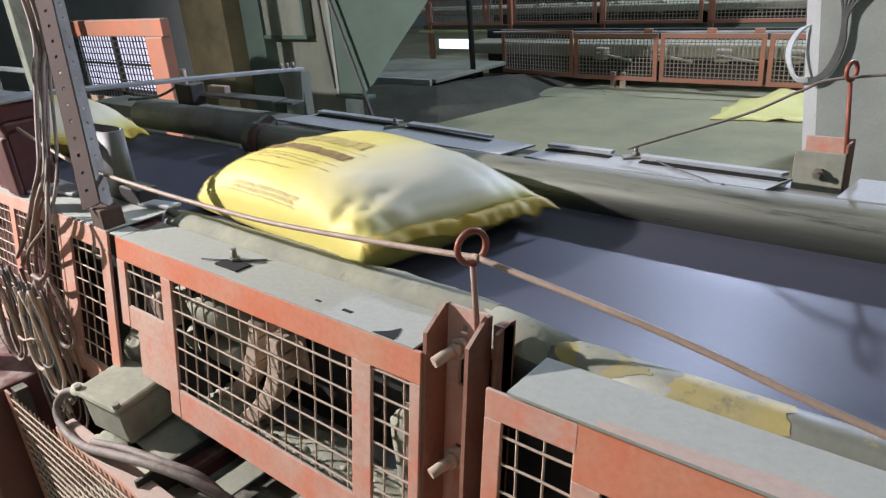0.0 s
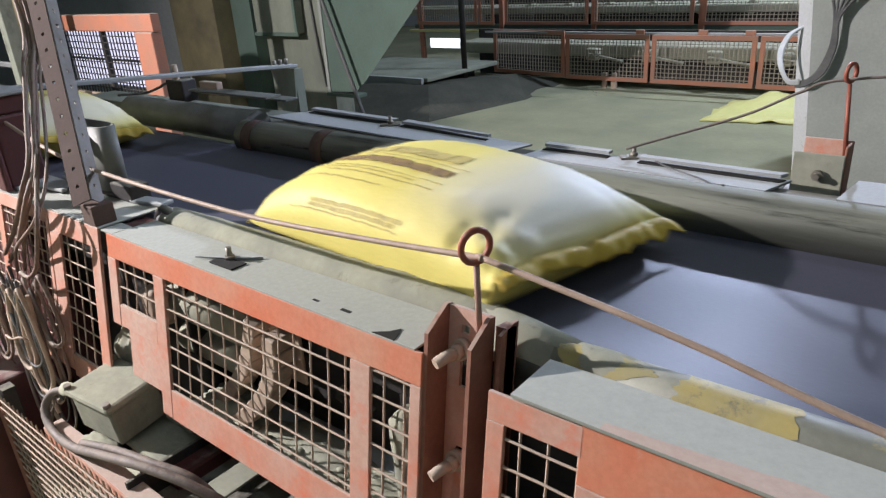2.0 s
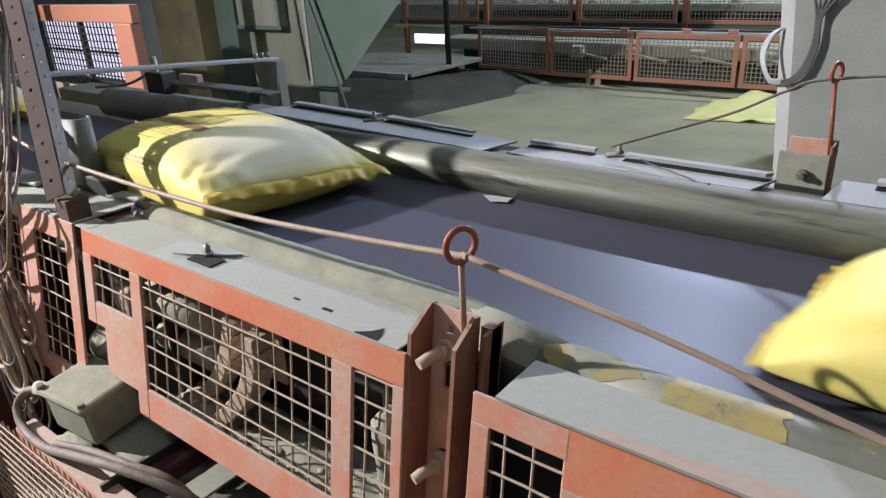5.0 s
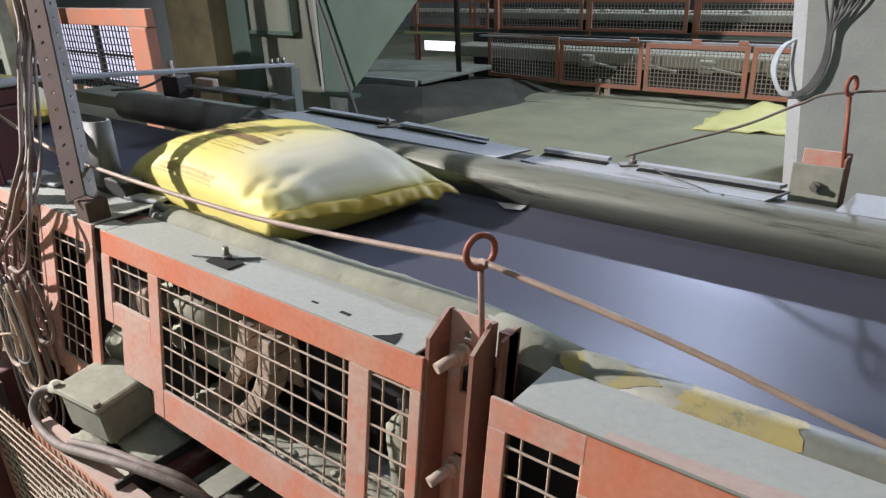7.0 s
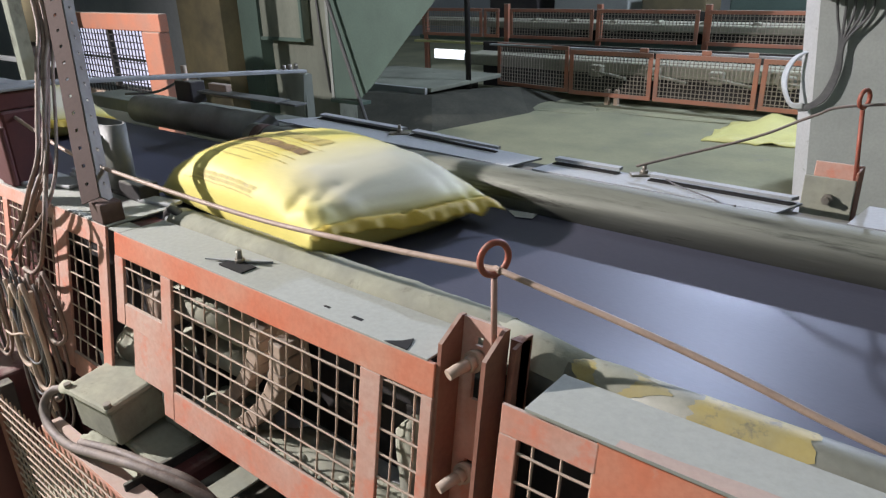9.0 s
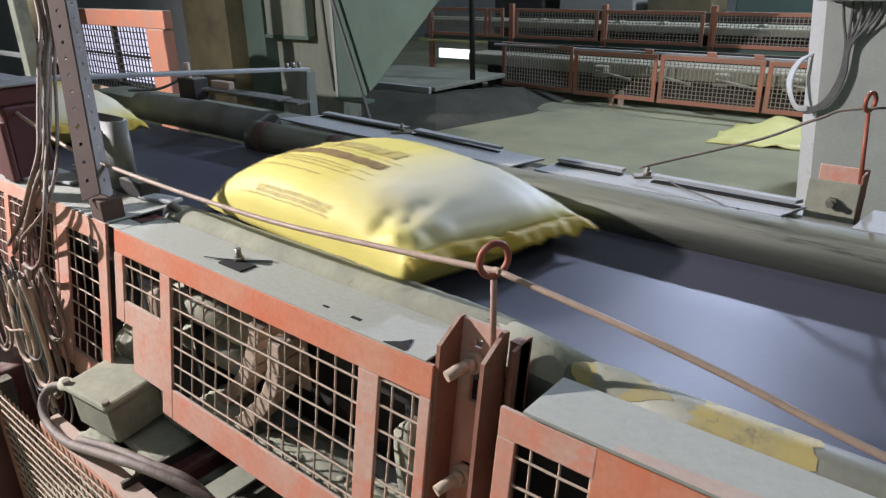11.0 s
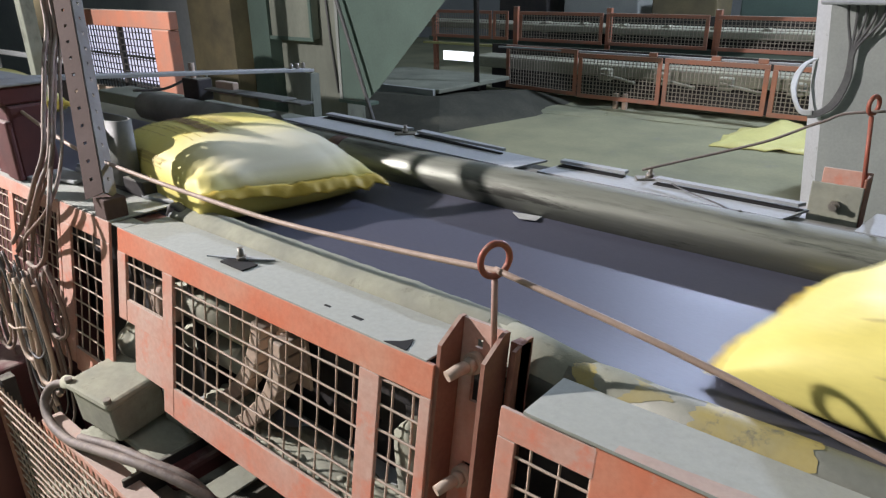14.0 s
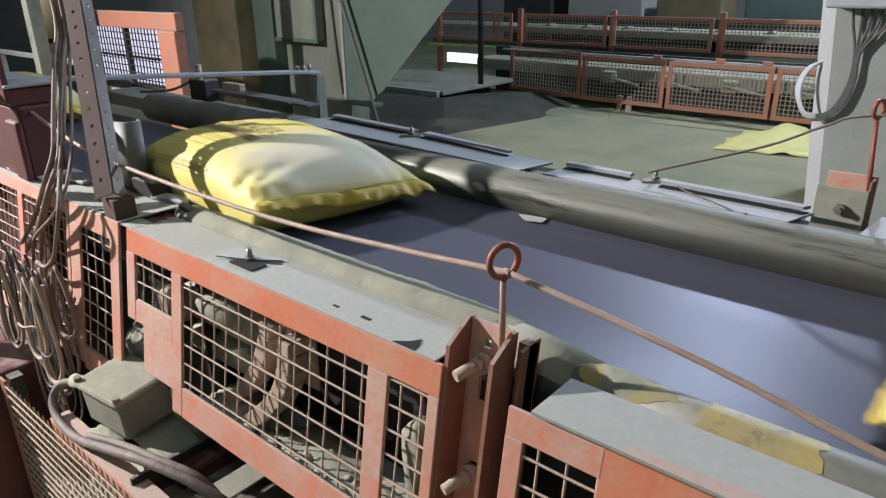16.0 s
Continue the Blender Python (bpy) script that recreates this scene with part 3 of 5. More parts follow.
cord("pull_cord", [(-2.6, 0.08, 1.27), (-2.28, 0.06, 1.20), (-1.93, 0.06, 1.122), (-1.72, 0.06, 1.098), (-1.5, 0.058, 1.09), (-1.22, 0.056, 1.087), (-0.98, 0.055, 1.09), (-0.7, 0.05, 1.11), (-0.505, 0.046, 1.128), (-0.478, 0.044, 1.130)], 0.0050, "rope", "slack pinkish plastic-coated emergency pull cord", "cord", "pull cords")
cord("pull_cord", [(-0.49, 0.046, 1.131), (-0.3, 0.04, 1.110), (-0.17, 0.04, 1.089), (-0.02, 0.038, 1.06), (0.25, 0.035, 1.02), (0.7, 0.04, 0.985), (1.2, 0.045, 1.0)], 0.0046, "rope", "taut yellowish twisted emergency pull cord", "cord", "pull cords")
cord("pull_cord", [(-0.675, 0.93, 1.05), (-0.60, 0.97, 1.075), (-0.43, 1.03, 1.135), (-0.32, 1.05, 1.192), (-0.235, 1.06, 1.222), (0.1, 1.1, 1.25), (0.5, 1.15, 1.262)], 0.0034, "hose", "thin dusty pull cord on the far side", "cord", "pull cords")

bracket = thing("steel_bracket", "dusty steel angle bracket with a bolt, orange top edge", "bracket")
boxpart("face_plate", (-0.306, -0.203, 1.0, 1.006, 0.97, 1.070), M["heap"], bracket, "", 0.002)
boxpart("side_plate", (-0.207, -0.201, 1.006, 1.075, 0.97, 1.088), M["rust"], bracket, "brown painted side plate", 0.002)
boxpart("rear_plate", (-0.298, -0.201, 1.055, 1.061, 0.97, 1.092), M["orange"], bracket, "orange painted rear plate", 0.002)
boxpart("foot", (-0.325, -0.19, 0.955, 1.08, 0.966, 0.972), M["dusty"], bracket, "", 0.002)
bm = bmesh.new()
tube(bm, [(-0.252, 1.0, 1.022), (-0.252, 0.99, 1.022)], 0.013, 6)
tube(bm, [(-0.252, 0.992, 1.022), (-0.252, 0.98, 1.022)], 0.007, 10)
part("bolt", bm, M["bolt"], bracket)

# ---- cover plates along the far pipe ----


def skew_plate(name, corners, z, th, material, parent=None, label=""):
    bm = bmesh.new()
    lo = [bm.verts.new((x, y, z)) for x, y in corners]
    hi = [bm.verts.new((x, y, z + th)) for x, y in corners]
    bm.faces.new(lo[::-1])
    bm.faces.new(hi)
    for i in range(len(corners)):
        j = (i + 1) % len(corners)
        bm.faces.new((lo[i], lo[j], hi[j], hi[i]))
    return part(name, bm, material, parent, label)


def far_cover(corners, z, strip, clips, label):
    k, z = 1.062, 1.017
    corners, strip, clips = [[(k * x, -0.65 + k * (y + 0.65)) for x, y in c] for c in (corners,)][0], [[(k * x, -0.65 + k * (y + 0.65)) for x, y in c] for c in strip], [(k * x, -0.65 + k * (y + 0.65)) for x, y in clips]
    c = thing("pipe_cover", label, "cover plate", "covers along the far pipe")
    skew_plate("sheet", corners, z, 0.005, M["dusty"], c)
    for s in strip:
        # Dark sheet standing in for the shade under the raised strip.
        skew_plate("slot", [(x, y - 0.013) for x, y in s], z + 0.0052, 0.0022, M["hole_shade"], c, "near-black sheet painted as the shade under the strip")
        skew_plate("strip", s, z + 0.012, 0.008, M["dusty"], c, "raised dusty steel strip")
    for x, y in clips:
        bm = bmesh.new()
        box(bm, x - 0.035, x + 0.035, y - 0.016, y + 0.016, z + 0.005, z + 0.011, 0.002, Matrix.Translation((x, y, 0)) @ pose(0, 0, 0, 0, 0, 35) @ Matrix.Translation((-x, -y, 0)))
        tube(bm, [(x, y, z + 0.008), (x, y, z + 0.036)], 0.0055, 8)
        tube(bm, [(x, y, z + 0.011), (x, y, z + 0.021)], 0.010, 6)
        part("clamp", bm, M["bolt"], c, "small bolted clamp")


far_cover([(-1.97, 0.815), (-0.945, 0.755), (-0.915, 0.872), (-1.87, 0.955)], 1.046, [[(-1.86, 0.925), (-1.45, 0.90), (-1.44, 0.925), (-1.86, 0.955)], [(-1.40, 0.895), (-1.05, 0.862), (-1.05, 0.874), (-1.40, 0.925)]], [(-1.44, 0.885)], "dusty grey sheet cover lying along the far pipe")
far_cover([(-0.88, 0.765), (-0.30, 0.752), (-0.272, 0.845), (-0.86, 0.868)], 1.046, [[(-0.86, 0.845), (-0.68, 0.842), (-0.68, 0.862), (-0.86, 0.868)], [(-0.60, 0.835), (-0.29, 0.825), (-0.28, 0.845), (-0.60, 0.856)]], [(-0.625, 0.862)], "dusty grey sheet cover with a gap at its end")
far_cover([(-0.175, 0.76), (2.2, 0.76), (2.2, 0.90), (-0.16, 0.90)], 1.046, [[(-0.1, 0.87), (2.2, 0.87), (2.2, 0.90), (-0.1, 0.90)]], [(0.4, 0.85)], "dusty grey sheet cover beyond the bracket")
side = thing("cover_support", "dark dusty steel trough below the far covers", "support")
boxpart("trough", (-2.0, 2.2, 0.84, 0.90, 0.90, 1.012), M["dark"], side)
# Ledge coloured near black to paint the shade in the cover gaps.
boxpart("ledge", (-1.98, 2.2, 0.80, 1.09, 0.955, 0.966), M["tarp"], side)
for xx in (-1.9, -0.9, 0.1, 1.1, 2.1):
    boxpart("leg", (xx, xx + 0.05, 1.0, 1.05, 0, 0.955), M["dark"], side)
cord("loose_wire", [(-0.60, 0.93, 1.03), (-0.55, 0.90, 1.026), (-0.46, 0.85, 1.026), (-0.42, 0.81, 1.03), (-0.38, 0.76, 1.047)], 0.0022, "grey_cable", "thin loose dark wire on the cover", "wire")

# details on the near covers
clamp = thing("cover_clamp", "threaded stud and nut in a square opening", "clamp")
bm = bmesh.new()
tube(bm, [(-1.118, 0.052, 0.979), (-1.118, 0.052, 1.008)], 0.0058, 10)
tube(bm, [(-1.118, 0.052, 0.982), (-1.118, 0.052, 0.990)], 0.011, 6)
part("stud", bm, M["bolt"], clamp)
bm = bmesh.new()
# Holes in the covers are near-black patches laid on, shade painted in.
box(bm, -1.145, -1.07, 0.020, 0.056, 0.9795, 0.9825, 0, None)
part("opening", bm, M["hole_shade"], clamp, "near-black patch painted as a shaded square opening")
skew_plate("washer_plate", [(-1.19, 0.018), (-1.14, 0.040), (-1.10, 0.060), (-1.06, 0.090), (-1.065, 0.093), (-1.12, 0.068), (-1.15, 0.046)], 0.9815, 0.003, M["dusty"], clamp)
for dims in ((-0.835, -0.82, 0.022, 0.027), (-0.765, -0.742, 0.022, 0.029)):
    tagged(boxpart("cover_slot", (*dims, 0.9782, 0.9797), M["hole_shade"]), "near-black patch painted as a small shaded slot in the cover", "slot", "slots in the cover")
tagged(skew_plate("cover_notch", [(-0.665, -0.003), (-0.618, -0.003), (-0.622, 0.012), (-0.632, 0.03), (-0.642, 0.014)], 0.9782, 0.0022, M["hole_shade"]), "near-black patch painted as the shade in a torn notch", "notch")

def lump(name, centre, size, material, label, category, seed, rough=0.35, cuts=4, group="", sq=0.75):
    """A dust-caked lump: a rounded block pushed about by noise."""
    bm = bmesh.new()
    bmesh.ops.create_icosphere(bm, subdivisions=cuts, radius=1.0)
    for v in bm.verts:
        p = v.co.copy()
        q = Vector([math.copysign(abs(c) ** sq, c) for c in p])
        v.co = Vector((q.x * size[0], q.y * size[1], q.z * size[2])) * (1 + rough * noise.noise(p * 2.1 + Vector((seed, 0, 0))) + 0.3 * rough * noise.noise(p * 6 + Vector((seed, 3, 0)))) + Vector(centre)
    for f in bm.faces:
        f.smooth = True
    return tagged(part(name, bm, material), label, category, group)


# caked dust along the near pipe


def dust_crust(x0, x1, y, z, r, label):
    bm = bmesh.new()
    n, m = int((x1 - x0) / 0.012), 14
    rows = []
    for i in range(n + 1):
        x = x0 + (x1 - x0) * i / n
        end = min(1.0, 0.09 * min(i, n - i))
        row = []
        for k in range(m + 1):
            a = math.radians(4 + 170 * k / m)
            rr = r - 0.0015 + 0.0024 * min(1.0, 2.5 * end) + end * math.sin(math.pi * k / m) * (0.0035 + 0.003 * noise.noise((x * 14, a * 2, 1)) + 0.0022 * noise.noise((x * 60, a * 7, 5)))
            row.append(bm.verts.new((x, y + rr * math.cos(a), z + rr * math.sin(a))))
        rows.append(row)
    for A, B in zip(rows, rows[1:]):
        for k in range(m):
            bm.faces.new((A[k], A[k + 1], B[k + 1], B[k])).smooth = True
    tagged(part("dust_crust", bm, M["heap"]), label, "dust", "caked dust")


dust_crust(-1.49, -0.53, 0.146, 0.950, 0.046, "grey-green dust caked on the side pipe")
dust_crust(-0.405, -0.27, 0.130, 0.945, 0.038, "pale dust caked where the yellow pipe begins")
skew = thing("pipe_flange", "dark pipe joint below the eye bolt", "flange")
tubepart("joint", [(-0.46, 0.13, 0.915), (-0.36, 0.13, 0.915)], 0.05, M["pipe"], skew, "", 24)

# wheel and opening between the covers on the near side
wheel = thing("idler_roller", "black rubber-rimmed idler showing through the cover opening", "roller", "idlers")
bm = bmesh.new()
torus(bm, (-1.50, 0.135, 0.955), (1, 0, 0), (0, 0, 1), 0.04, 0.012)
part("rim", bm, M["dark"], wheel)
bm = bmesh.new()
tube(bm, [(-1.5, 0.12, 0.955), (-1.5, 0.15, 0.955)], 0.03, 18)
part("hub", bm, M["dusty"], wheel)
tagged(boxpart("red_housing", (-1.575, -1.53, 0.03, 0.12, 0.93, 0.968), M["red"]), "dark red steel housing under the covers", "housing")

# ---- inside of the guard: dusty drive parts ----
inner = thing("drive_frame", "dark dusty steel drive frame behind the wire mesh", "frame")
boxpart("back_panel", (-2.7, 0.95, 0.15, 0.156, 0.35, 0.92), M["dark"], inner)
# Dark sheet added to give shade behind the lower mesh, hiding the floor.
boxpart("lower_shade_sheet", (-2.05, 0.95, 0.06, 0.066, 0.0, 0.345), M["dark"], inner)
boxpart("tray", (-1.36, 0.95, -0.035, 0.15, 0.545, 0.56), M["dusty"], inner, "dust-covered steel tray")
boxpart("cross_plate", (-1.355, -1.345, 0.05, 0.15, 0.40, 0.95), M["dark"], inner)
boxpart("cross_plate", (-0.62, -0.61, 0.02, 0.15, 0.40, 0.95), M["dark"], inner)
boxpart("cross_plate", (-1.60, -1.56, 0.02, 0.04, 0.42, 0.965), M["dark"], inner)
roller = thing("idler_roller", "dust-caked idler roller end behind the mesh", "roller", "idlers")
tubepart("drum", [(-1.45, 0.09, 0.80), (-1.16, 0.09, 0.80)], 0.05, M["heap"], roller, "", 20)
tubepart("shaft", [(-1.16, 0.09, 0.80), (-1.08, 0.09, 0.80)], 0.016, M["dusty"], roller)
lump("dust_mound", (-1.22, 0.05, 0.575), (0.12, 0.06, 0.03), M["heap"], "heap of grey dust in the tray", "dust", 3.1, 0.3, 4, "dust heaps", 1.0)
lump("dust_mound", (-0.92, 0.04, 0.57), (0.22, 0.07, 0.028), M["heap"], "heap of grey dust in the tray", "dust", 8.4, 0.35, 4, "dust heaps", 1.0)
lump("dust_mound", (-0.70, 0.04, 0.575), (0.12, 0.06, 0.03), M["heap"], "heap of grey dust in the tray", "dust", 12.4, 0.35, 4, "dust heaps", 1.0)
lower_roller = thing("idler_roller", "second dust-caked roller below the first", "roller", "idlers")
tubepart("drum", [(-1.44, 0.10, 0.685), (-1.19, 0.10, 0.685)], 0.04, M["heap"], lower_roller, "", 20)
tubepart("shaft", [(-1.19, 0.10, 0.685), (-1.13, 0.10, 0.685)], 0.014, M["dusty"], lower_roller)
chain = thing("cable_chain", "tan dusty link chain curving down behind the mesh", "cable chain")


def chain_run(pts, y, width, thick):
    """Flat links, end to end, along a curve in an upright plane."""
    path = smooth_path([(x, y, z) for x, z in pts], 2)
    for p, q in zip(path, path[1:]):
        d = q - p
        bm = bmesh.new()
        box(bm, -0.5 * d.length + 0.0015, 0.5 * d.length - 0.0015, -width / 2, width / 2, -thick / 2, thick / 2, 0.003)
        part("link", bm, M["wire"], chain, "", pose(*((p + q) / 2), 0, -math.degrees(math.atan2(d.z, d.x)), 0))


chain_run([(-1.27, 0.585), (-1.20, 0.64), (-1.13, 0.72), (-1.085, 0.80), (-1.065, 0.86)], 0.055, 0.05, 0.034)
chain_run([(-1.16, 0.585), (-1.10, 0.635), (-1.025, 0.715), (-0.99, 0.79), (-0.98, 0.86)], 0.035, 0.05, 0.038)
boxpart("end_plate", (-1.075, -0.965, 0.075, 0.083, 0.72, 0.93), M["wire"], chain, "tan dusty end plate", 0.004)
boxpart("clip", (-1.06, -0.985, 0.045, 0.075, 0.865, 0.895), M["wire"], chain, "", 0.005)
for zz in (0.76, 0.82):
    bm = bmesh.new()
    tube(bm, [(-1.02, 0.075, zz), (-1.02, 0.06, zz)], 0.010, 6)
    part("bolt", bm, M["bolt"], chain)
for k, (px, pz, sx) in enumerate(((-0.86, 0.70, 0.05), (-0.80, 0.83, 0.07))):
    tagged(boxpart("cross_brace", (-sx, sx, -0.012, 0.012, -0.012, 0.012), M["dark"], None, "", 0.004, pose(px, 0.11, pz, 0, 12, 0)), "dark steel brace inside the guard", "brace", "inner braces")
random.seed(9)
for k in range(46):
    px, sz = -1.30 + 0.68 * random.random(), random.uniform(0.006, 0.017)
    lump("dust_clod", (px, -0.018 + 0.07 * random.random(), 0.592 - 0.4 * abs(px + 0.95) * 0.03), (sz, sz * 0.8, sz * 0.6), M["heap"], "small grey clod of caked dust in the tray", "clod", 100.0 + k, 0.4, 1, "dust clods")
hook = cord("hook", [(-0.62, 0.05, 0.60), (-0.62, 0.05, 0.86), (-0.612, 0.048, 0.895), (-0.59, 0.046, 0.905), (-0.57, 0.045, 0.895)], 0.016, "wire", "bent tan conduit behind the mesh", "conduit")
lump("dust_mound", (-0.66, 0.05, 0.70), (0.03, 0.03, 0.11), M["heap"], "dust-caked upright part behind the mesh", "dust", 22.4, 0.3, 3, "dust heaps")
lump("dust_mound", (-1.60, 0.03, 0.62), (0.07, 0.05, 0.08), M["heap"], "caked dust between two guards", "dust", 32.4, 0.25, 4, "dust heaps", 1.0)
lump("dust_mound", (-1.43, 0.03, 0.80), (0.03, 0.03, 0.05), M["wire"], "tan dusty bracket behind the small mesh", "bracket", 41.0, 0.2, 3, "", 0.45)
plate_low = tagged(boxpart("skirt_plate", (-1.475, -1.312, 0.004, 0.008, -0.345, -0.20), M["orange"], None, "", 0.001, GUARD), "dust-faded pink steel skirt below the small window", "plate")

# ---- below the guards: junction box, motor, conduit, lower mesh ----
jb = thing("junction_box", "dust-covered cast junction box with bolted lid", "junction box", "", pose(-1.515, -0.085, 0.535, 5, 0, 6))
boxpart("body", (-0.080, 0.086, -0.066, 0.066, -0.03, 0.068), M["heap"], jb, "dust-covered box body", 0.008)
boxpart("lid", (-0.090, 0.096, -0.076, 0.076, 0.068, 0.088), M["heap"], jb, "dust-covered lid", 0.009)
for lx in (-0.078, 0.084):
    for ly in (-0.064, 0.064):
        bm = bmesh.new()
        tube(bm, [(lx, ly, 0.084), (lx, ly, 0.097)], 0.009, 8)
        part("bolt", bm, M["bolt"], jb)
bm = bmesh.new()
tube(bm, [(-0.09, -0.03, 0.045), (-0.125, -0.035, 0.045), (-0.16, -0.04, 0.04)], [0.018, 0.015, 0.018], 16)
part("gland", bm, M["heap"], jb, "dusty cable gland")
cord("conduit", [(-1.64, -0.14, 0.575), (-1.70, -0.165, 0.56), (-1.715, -0.19, 0.52), (-1.66, -0.205, 0.49), (-1.54, -0.21, 0.495), (-1.38, -0.20, 0.535), (-1.24, -0.18, 0.56), (-1.12, -0.14, 0.54), (-1.04, -0.10, 0.48), (-1.02, -0.09, 0.36)], 0.0105, "hose", "thick grey-brown flexible conduit sagging from the junction box", "conduit", "", 8, 14)
cord("conduit", [(-1.52, -0.19, 0.50), (-1.38, -0.175, 0.535), (-1.24, -0.155, 0.55), (-1.14, -0.12, 0.53), (-1.07, -0.09, 0.45)], 0.0095, "hose", "second grey conduit beside the thick one", "conduit", "", 8, 12)
motor = thing("gear_motor", "dusty red geared motor under the guard", "motor")
boxpart("housing", (-1.46, -1.25, -0.11, 0.07, 0.34, 0.475), M["red"], motor, "dark red housing", 0.012)
boxpart("cover", (-1.47, -1.30, -0.12, 0.02, 0.475, 0.495), M["heap"], motor, "dust-covered lid", 0.008)
boxpart("pad", (-1.44, -1.32, -0.02, 0.07, 0.495, 0.525), M["heap"], motor, "", 0.01)
low = thing("lower_frame", "dusty orange angle frame below the guards", "frame")
boxpart("rail", (-1.70, 0.4, -0.212, -0.165, 0.475, 0.482), M["orange"], low, "dust-faded orange rail", 0.002)
boxpart("rail", (-1.70, 0.4, -0.212, -0.205, 0.42, 0.475), M["orange"], low, "orange rail", 0.002)
boxpart("shelf", (-1.30, 0.4, -0.165, 0.12, 0.425, 0.432), M["dark"], low, "dark dusty shelf")
boxpart("cross_bar", (-1.17, -1.10, -0.20, 0.1, 0.47, 0.476), M["heap"], low, "dust-covered flat bar", 0.002, pose(0, 0, 0))
boxpart("cross_bar", (-1.30, -1.29, -0.20, 0.1, 0.43, 0.50), M["dark"], low, "", 0.002)
boxpart("cross_bar", (-0.98, -0.90, -0.20, 0.1, 0.46, 0.468), M["orange"], low, "", 0.002)
lump("dust_mound", (-1.50, -0.16, 0.487), (0.06, 0.03, 0.012), M["heap"], "grey dust on the orange rail", "dust", 61.0, 0.3, 4, "dust heaps", 1.0)
for xx in (-2.03, -1.0, 0.35):
    boxpart("upright", (xx, xx + 0.04, -0.205, -0.17, 0, 0.475), M["dark"], low, "", 0.002)
guard("orange lower guard with fine dusty wire mesh", [(-2.03, -1.99, -0.475, 0.0), (-1.99, 0.4, -0.475, -0.43)],
      [(-1.99, -1.2, -0.43, 0.0, 0.0022, 0.0, 0.03), (-1.2, -0.45, -0.44, 0.0, 0.0022, 0.0, 0.03), (-0.45, 0.4, -0.44, 0.0, 0.0022, 0.0, 0.03)], None, "rust", pose(0, -0.217, 0.475))
lump("dust_mound", (-1.6, -0.08, 0.10), (0.5, 0.12, 0.16), M["heap"], "heap of grey dust behind the lower mesh", "dust", 71.0, 0.4, 4, "dust heaps")
lump("dust_mound", (-0.8, -0.06, 0.10), (0.6, 0.12, 0.15), M["heap"], "heap of grey dust behind the lower mesh", "dust", 74.0, 0.4, 4, "dust heaps")

# hanging cables beside the strut
random.seed(5)
for k, (dx, end) in enumerate(((-0.05, 0), (-0.02, 1), (0.03, 0), (0.065, 1), (0.06, 2))):
    y = -0.045 - 0.008 * k
    if end == 0:
        pts = [(-1.60 + dx, y, 1.75), (-1.515 + dx, y, 1.47), (-1.575 + dx, y, 1.35), (-1.655 + dx, y, 1.22), (-1.71 + dx, y, 1.13), (-1.82 + dx, y, 1.03), (-1.96 + dx, y, 0.90), (-2.10 + dx, y, 0.80)]
    elif end == 1:
        pts = [(-1.58 + dx, y, 1.75), (-1.505 + dx, y, 1.47), (-1.565 + dx, y, 1.33), (-1.625 + dx, y, 1.20), (-1.70 + dx, y, 1.09), (-1.83 + dx, y, 0.98), (-1.95, y, 0.87), (-2.0, y, 0.79)]
    else:
        pts = [(-1.52, y, 1.75), (-1.445, y, 1.47), (-1.50, y, 1.33), (-1.57, y, 1.21), (-1.655, y, 1.09), (-1.72, y, 0.99), (-1.775, y, 0.915), (-1.83, y, 0.845), (-1.905, y, 0.80), (-1.96, y, 0.80)]
    # Upper parts slide along the camera's rays into a plane that steers their shadows.
    sheet, eye, bent = Vector((-0.587, 0.4615, -0.666)), Vector((0, -0.65, 1.5)), []
    for p in pts:
        away = Vector(p) - eye
        f = min(1.45, (0.36 + 0.004 * (k - 2) - sheet.dot(eye)) / sheet.dot(away))
        u = min(1, max(0, (p[2] - 0.98) / 0.15))
        bent.append(eye + away * (1 + u * (f - 1)) + Vector((0.006 * math.sin(7 * p[2] + 2 * k), 0, 0)))
    pts = bent
    cord("hanging_cable", pts, 0.0046 if k % 2 else 0.0060, "cable", "pinkish-brown dusty cable hanging beside the strut", "cable", "hanging cables", 6, 8)
for k in range(34):
    x = -2.14 + 0.36 * random.random()
    y = -0.085 - 0.05 * random.random()
    z0 = 0.80 + random.uniform(-0.03, 0.04)
    drop = random.uniform(0.16, 0.44)
    w = random.uniform(-0.12, 0.12)
    mid = (x - 0.05 * drop + w, y - 0.01, z0 - drop * 0.5)
    if k % 2 == 0:
        pts = [(x, y, z0), (x - 0.05, y, z0 - drop * 0.45), (x - 0.03, y - 0.01, z0 - drop * 0.9), (x + 0.02, y - 0.01, z0 - drop), (x + 0.06, y, z0 - drop * 0.8), (x + 0.05, y, z0 - drop * 0.3), (x + 0.01, y, z0 + 0.01)]
    else:
        pts = [(x, y, z0), (x + w * 0.3, y, z0 - drop * 0.25), mid, (x + w * 1.2 - 0.04, y, z0 - drop * 0.8), (x + w, y, z0 - drop)]
    cord("hanging_cable", pts, random.choice((0.0022, 0.0035, 0.0045, 0.006)), random.choice(("cable", "cable", "wire", "hose", "grey_cable")), "dusty cable in a tangled hanging bundle", "cable", "bundled cables", 5, 7)
cord("cable_tie", [(-1.99, -0.15, 0.63), (-1.93, -0.155, 0.64), (-1.87, -0.15, 0.66), (-1.85, -0.14, 0.65)], 0.003, "wire", "thin cable tie round the bundle", "tie")

